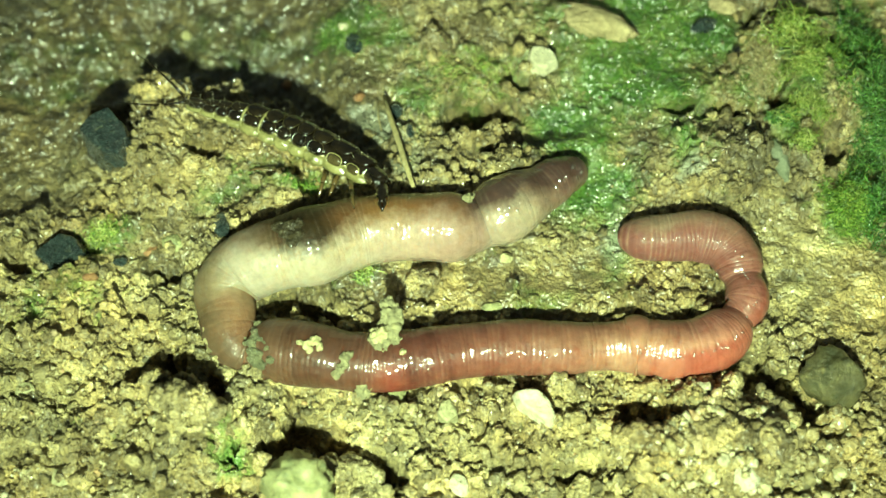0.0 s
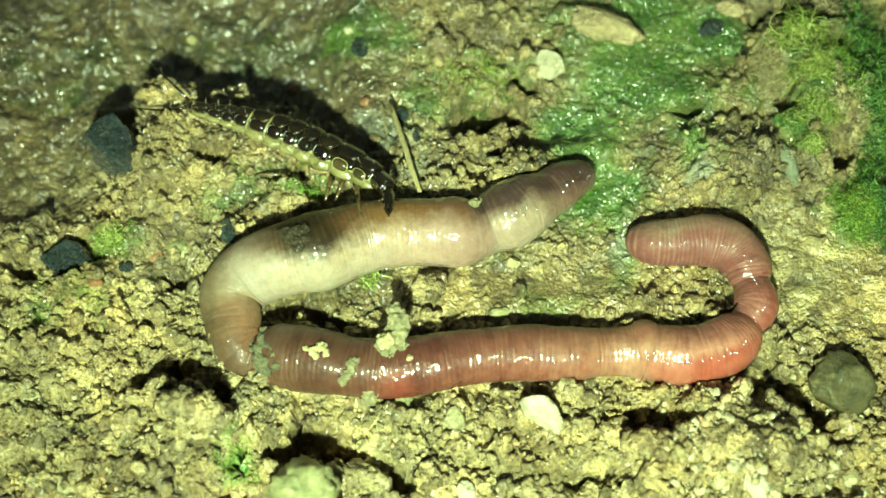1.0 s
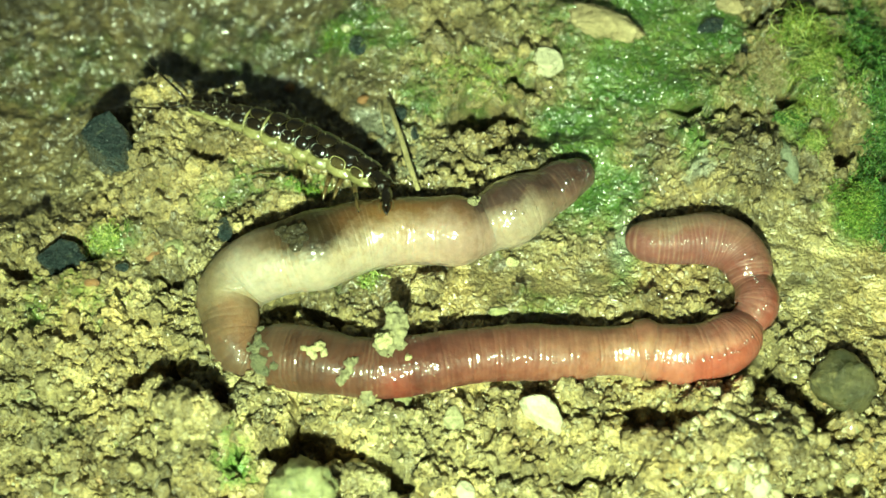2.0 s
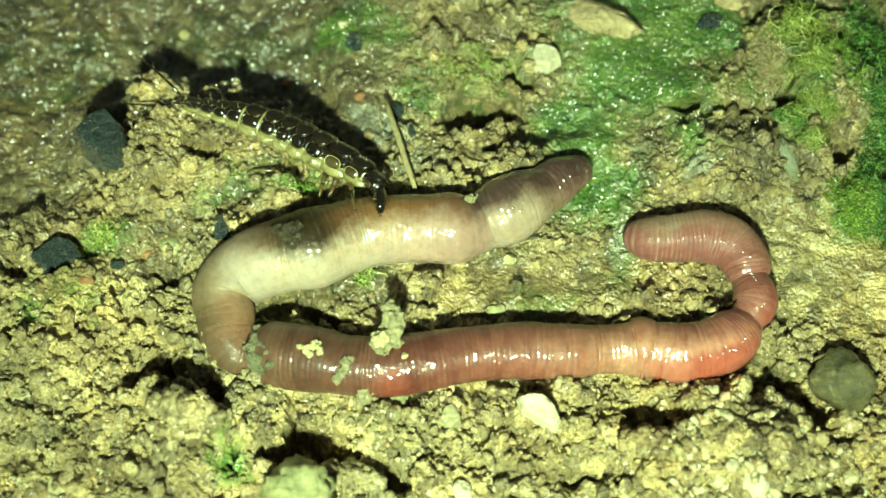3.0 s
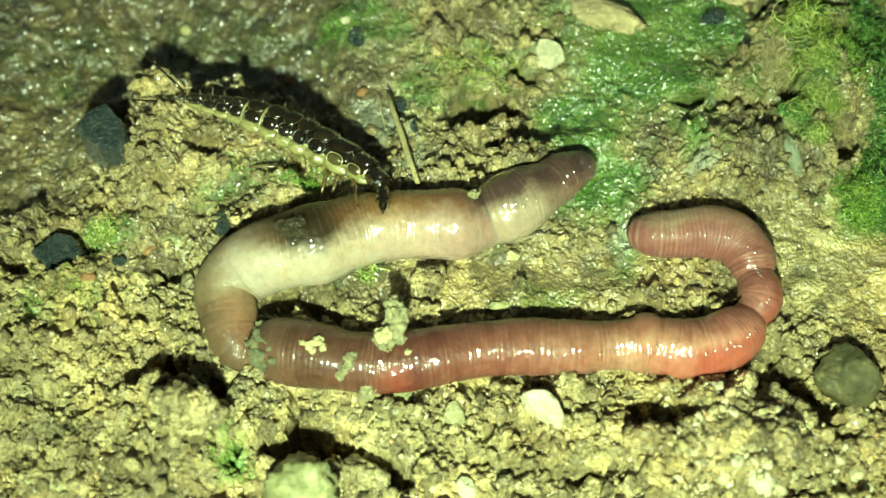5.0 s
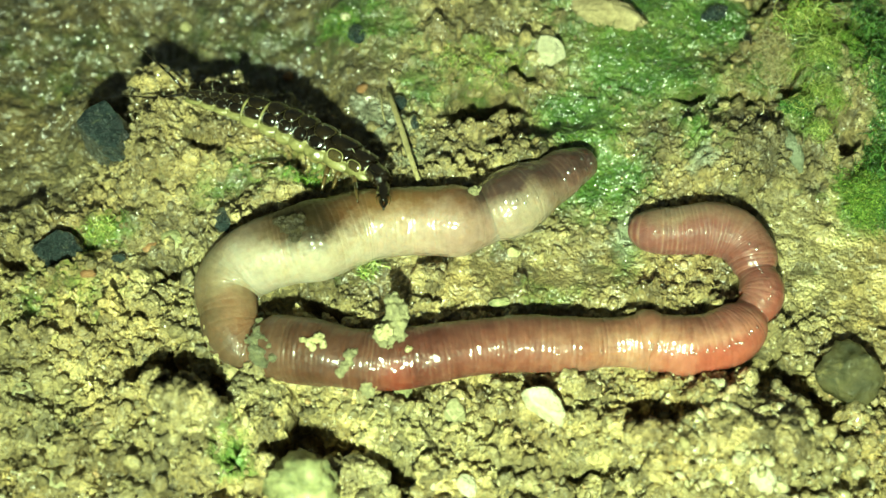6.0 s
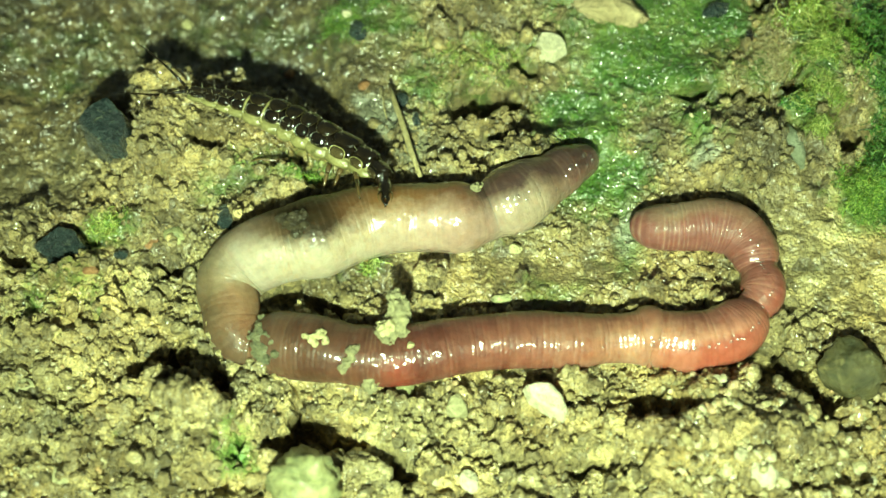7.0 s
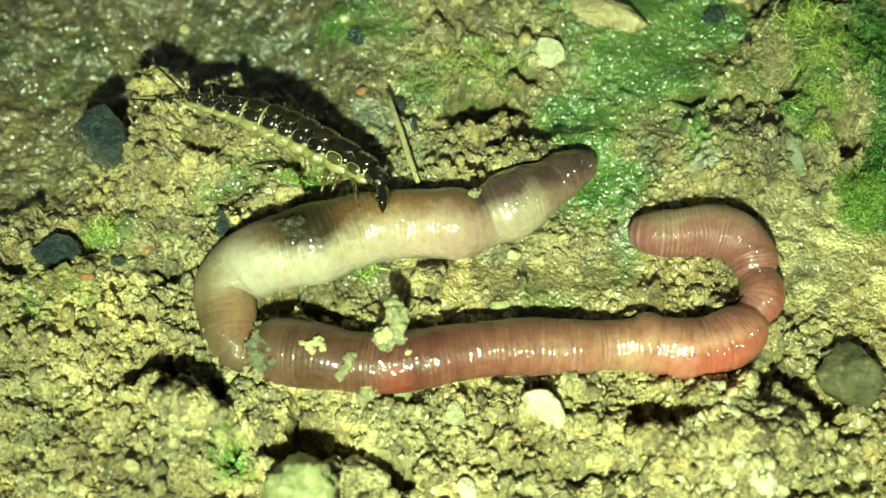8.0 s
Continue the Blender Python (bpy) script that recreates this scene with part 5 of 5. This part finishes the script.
# ---- moss, algae, straws ----
def threads(name, count, seed, place, length, radius, curl, material, label, category="moss", lift=0.5, droop=0.6, steps=7):
    """Fine curling filaments rooted on the ground, joined. place(rng) gives a root."""
    rng = np.random.default_rng(seed)
    cos, fas, n = [], [], 0
    sides = 3
    ang = np.arange(sides) * 2 * math.pi / sides
    ring = np.arange(sides)
    for _ in range(count):
        x, y, z = place(rng)
        L = length * rng.uniform(0.5, 1.3)
        d = np.array([rng.normal(), rng.normal(), abs(rng.normal()) * lift + 0.15])
        d /= np.linalg.norm(d)
        bend, twist = rng.normal(size=3) * curl, rng.normal(size=3) * curl * 0.6
        p = np.array([x, y, z])
        pts = [p]
        for k in range(steps):
            d = d + np.cross(bend, d) / steps + (0, 0, -droop / steps)
            bend = bend + twist / steps
            d = d / np.linalg.norm(d)
            p = p + d * L / steps
            g = ground_z(p[0], p[1]) + radius
            if p[2] < g:
                p = np.array([p[0], p[1], g])
            pts.append(p)
        pts = np.array(pts)
        t = np.gradient(pts, axis=0)
        t /= np.linalg.norm(t, axis=1, keepdims=True) + 1e-9
        s = np.cross(t, (0.3, 0.1, 0.95))
        s /= np.linalg.norm(s, axis=1, keepdims=True) + 1e-9
        w = np.cross(t, s)
        r = radius * np.linspace(1, 0.45, steps + 1)[:, None, None] * rng.uniform(0.7, 1.3)
        co = pts[:, None] + r * (np.cos(ang)[None, :, None] * s[:, None] + np.sin(ang)[None, :, None] * w[:, None])
        i = np.arange((steps + 1) * sides).reshape(steps + 1, sides)
        j = np.roll(i, -1, 1)
        cos.append(co.reshape(-1, 3))
        fas.append(np.stack([i[:-1], j[:-1], j[1:], i[1:]], -1).reshape(-1, 4) + n)
        n += (steps + 1) * sides
    return tagged(array_mesh(name, np.vstack(cos), np.vstack(fas), material), label, category, kind="stuff")


def around(cx, cy, sx, sy, turn=0, heap=0.0, gap=-0.2):
    """Roots spread over an oval patch, heaped up in its middle."""
    c, s = math.cos(radians(turn)), math.sin(radians(turn))

    def place(rng):
        while True:
            u, v = rng.normal(size=2) * 0.52
            q = u * u + v * v
            lump = lattice_noise(np.array(u * sx + cx), np.array(v * sy + cy), 1.4, 77) + 0.5 * lattice_noise(np.array(u * sx + cx), np.array(v * sy + cy), 0.5, 78)
            if q < 2.2 and float(lump) > gap + 0.25 * q:
                break
        x, y = cx + u * sx * c - v * sy * s, cy + u * sx * s + v * sy * c
        return x, y, ground_z(x, y) + heap * max(0, 1 - q) * rng.uniform(0.3, 1)
    return place


threads("moss_tuft", 255, 61, around(33.54, 21.56, 2.6, 1.2, 5, 2.2, -0.4), 5.2, 0.05, 7, MOSS, "arching curly yellow-green moss filaments", "moss", 1.2, 1.2, 10)
threads("moss_tuft", 630, 74, around(34.06, 18.23, 2.6, 2.6, 0, 1.4, 0.0), 2.4, 0.036, 6, MOSS, "fine curly yellow-green moss filaments", "moss", 0.7, 1)
threads("moss_tuft", 780, 62, around(33.08, 11.42, 2.2, 2.8, 0, 1.5, 0.0), 2.6, 0.036, 7, MOSS, "fine curly yellow-green moss filaments", "moss", 0.7, 1)
threads("moss_cushion", 900, 75, around(31.88, 12.02, 1.7, 2.4, 0, 0.9, -0.2), 0.7, 0.07, 2, DEEP, "wet dark green moss under the curly filaments", "moss", 0.9, 0.5)
threads("moss_cushion", 3000, 63, around(37.27, 4.15, 2.5, 3.0, -25, 1.8, -0.35), 0.6, 0.05, 2.5, CUSHION, "wet bright green moss cushion", "moss", 1.2, 0.3)
threads("moss_cushion", 1300, 76, around(39.07, 5.28, 1.6, 4.2, 0, 2.2, -0.3), 1.0, 0.07, 2, DEEP, "wet dark green moss cushion", "moss", 1.0, 0.5)
threads("moss_cushion", 2200, 64, around(40.90, 17.91, 2.2, 7.0, 0, 1.9, -0.3), 1.2, 0.07, 2, DEEP, "wet dark green moss mat", "moss", 0.8, 0.8)
threads("moss_cushion", 700, 77, around(37.56, 18.55, 2.2, 4.5, 0, 0.8, -0.1), 0.7, 0.045, 2.5, CUSHION, "patchy green moss on crumbly soil", "moss", 0.8, 0.6)
threads("algae_mat", 220, 65, around(18.55, 18.53, 8.5, 4.2, -28, 0.15, -0.2), 1.7, 0.035, 1.6, ALGA, "wet green algae threads lying flat on soil", "algae", 0.05, 1.4)
threads("algae_mat", 180, 66, around(20.51, 23.99, 8, 3.6, -10, 0.15, -0.2), 1.7, 0.035, 1.6, ALGA, "wet green algae threads lying flat on soil", "algae", 0.05, 1.4)
threads("algae_mat", 120, 67, around(13.36, 8.92, 2.6, 3.6, 0, 0.1, -0.2), 1.7, 0.035, 1.6, ALGA, "thin green algae beside the worm head", "algae", 0.05, 1.4)
threads("algae_mat", 700, 68, around(-9.08, 24.18, 3.6, 2.4, 0, 0.1, -0.2), 0.7, 0.05, 1.2, ALGA, "thin green algae on mud", "algae", 0.3, 0.7)
threads("algae_mat", 450, 69, around(4.09, 18.75, 5, 3, 0, 0.1, -0.2), 0.7, 0.045, 1.4, MOSS, "sparse moss threads on crumbly soil", "moss", 0.4, 0.7)
threads("algae_mat", 220, 70, around(-12.66, 5.45, 1.6, 0.6, 0, 0.1, -0.2), 0.6, 0.06, 1, CUSHION, "small bright green algae patch beside the worm", "algae", 0.3, 0.6)
threads("algae_mat", 420, 71, around(-30.09, 1.08, 2.6, 1.3, 10, 0.1, -0.2), 0.6, 0.05, 1.2, MOSS, "pale green algae on mud", "algae", 0.3, 0.6)
threads("algae_mat", 130, 72, around(-7.09, -2.89, 1.8, 0.8, 20, 0.1, -0.2), 0.6, 0.05, 1.2, MOSS, "pale green algae between the coils of the worm", "algae", 0.3, 0.6)
threads("rootlets", 500, 73, around(30.81, 17.10, 2.2, 3.4, 0, 0.6, -0.2), 1.8, 0.035, 2, ROOTS, "matted dry tan rootlets", "roots", 0.6, 0.8)


def strip(name, points, radii, material, label, category):
    bm = cord([Vector((p[0], p[1], max(p[2], ground_z(p[0], p[1]) + 0.12))) for p in points], radii, 10)
    return tagged(mesh_object(name, bm, material), label, category)


strip("straw", [(-5.29, 15.54, 1.20), (-4.69, 13.12, 1.60), (-3.90, 10.46, 2.00), (-3.13, 7.58, 2.40), (-2.29, 4.78, 2.80)], [0.15, 0.24, 0.27, 0.26, 0.19], STRAW, "dry yellow straw stalk leaning against the worm", "straw")
strip("straw", [(-5.99, 15.89, 0.00), (-5.82, 13.69, 0.20), (-5.47, 12.15, 0.20)], [0.08, 0.08, 0.05], STRAW, "thin dry straw lying on mud", "straw")
strip("straw", [(29.80, 15.02, 2.00), (29.84, 13.30, 1.80), (29.63, 11.60, 1.60), (29.96, 10.52, 1.40)], [0.10, 0.14, 0.14, 0.08], STRAW, "thin dry stalk hanging from moss", "straw")
strip("straw", [(28.94, 13.60, 2.00), (28.93, 12.69, 1.80), (28.78, 11.66, 1.50)], [0.06, 0.07, 0.04], STRAW, "thin dry stalk hanging from moss", "straw")
strip("leaf_scrap", [(30.77, 10.34, 1.00), (31.06, 8.91, 1.10), (31.38, 7.44, 1.10), (31.78, 6.27, 0.90)], [0.25, 0.75, 0.7, 0.2], LEAF, "pale green leaf scrap in the soil", "leaf")
strip("rootlet", [(-14.18, 7.33, 1.60), (-15.43, 7.10, 1.70), (-16.68, 7.16, 1.80), (-17.47, 7.04, 1.60)], [0.10, 0.12, 0.10, 0.06], LIMB, "short brown rootlet in the soil", "root")
strip("rootlet", [(-5.56, -14.14, 2.60), (-5.09, -13.28, 3.20), (-4.25, -12.55, 4.00), (-3.80, -11.98, 4.40)], [0.05, 0.06, 0.06, 0.04], STRAW, "fine pale root hair across the worm", "root")
strip("rootlet", [(-10.34, -13.89, 1.50), (-9.40, -13.50, 1.80), (-8.44, -13.31, 2.40)], [0.03, 0.03, 0.02], STRAW, "fine pale root hair by the worm", "root")


def motions():
    """The larva's fore body pulls down and back on the worm between two and three seconds; a little pumping before and after."""
    pull = [(0, 0.24, 0.36), (0.5, 0.14, 0.42), (1, 0.24, 0.36), (1.5, 0.28, 0.46), (2.2, 0.16, 0.28), (3, 0.02, 0.08), (3.5, 0, 0), (4, 0.02, -0.04),
            (4.5, -0.02, -0.06), (6, 0, -0.05), (6.5, -0.02, -0.05), (7, 0, -0.09), (7.5, 0.02, -0.04), (8, -0.04, -0.06)]
    for ob, share in larva_moving:
        w = float(share) * 0.8 * MM
        if w > 0:
            walk(ob, [(t, pose(dx * w, dy * w, 0.35 * dy * w)) for t, dx, dy in pull])


motions()
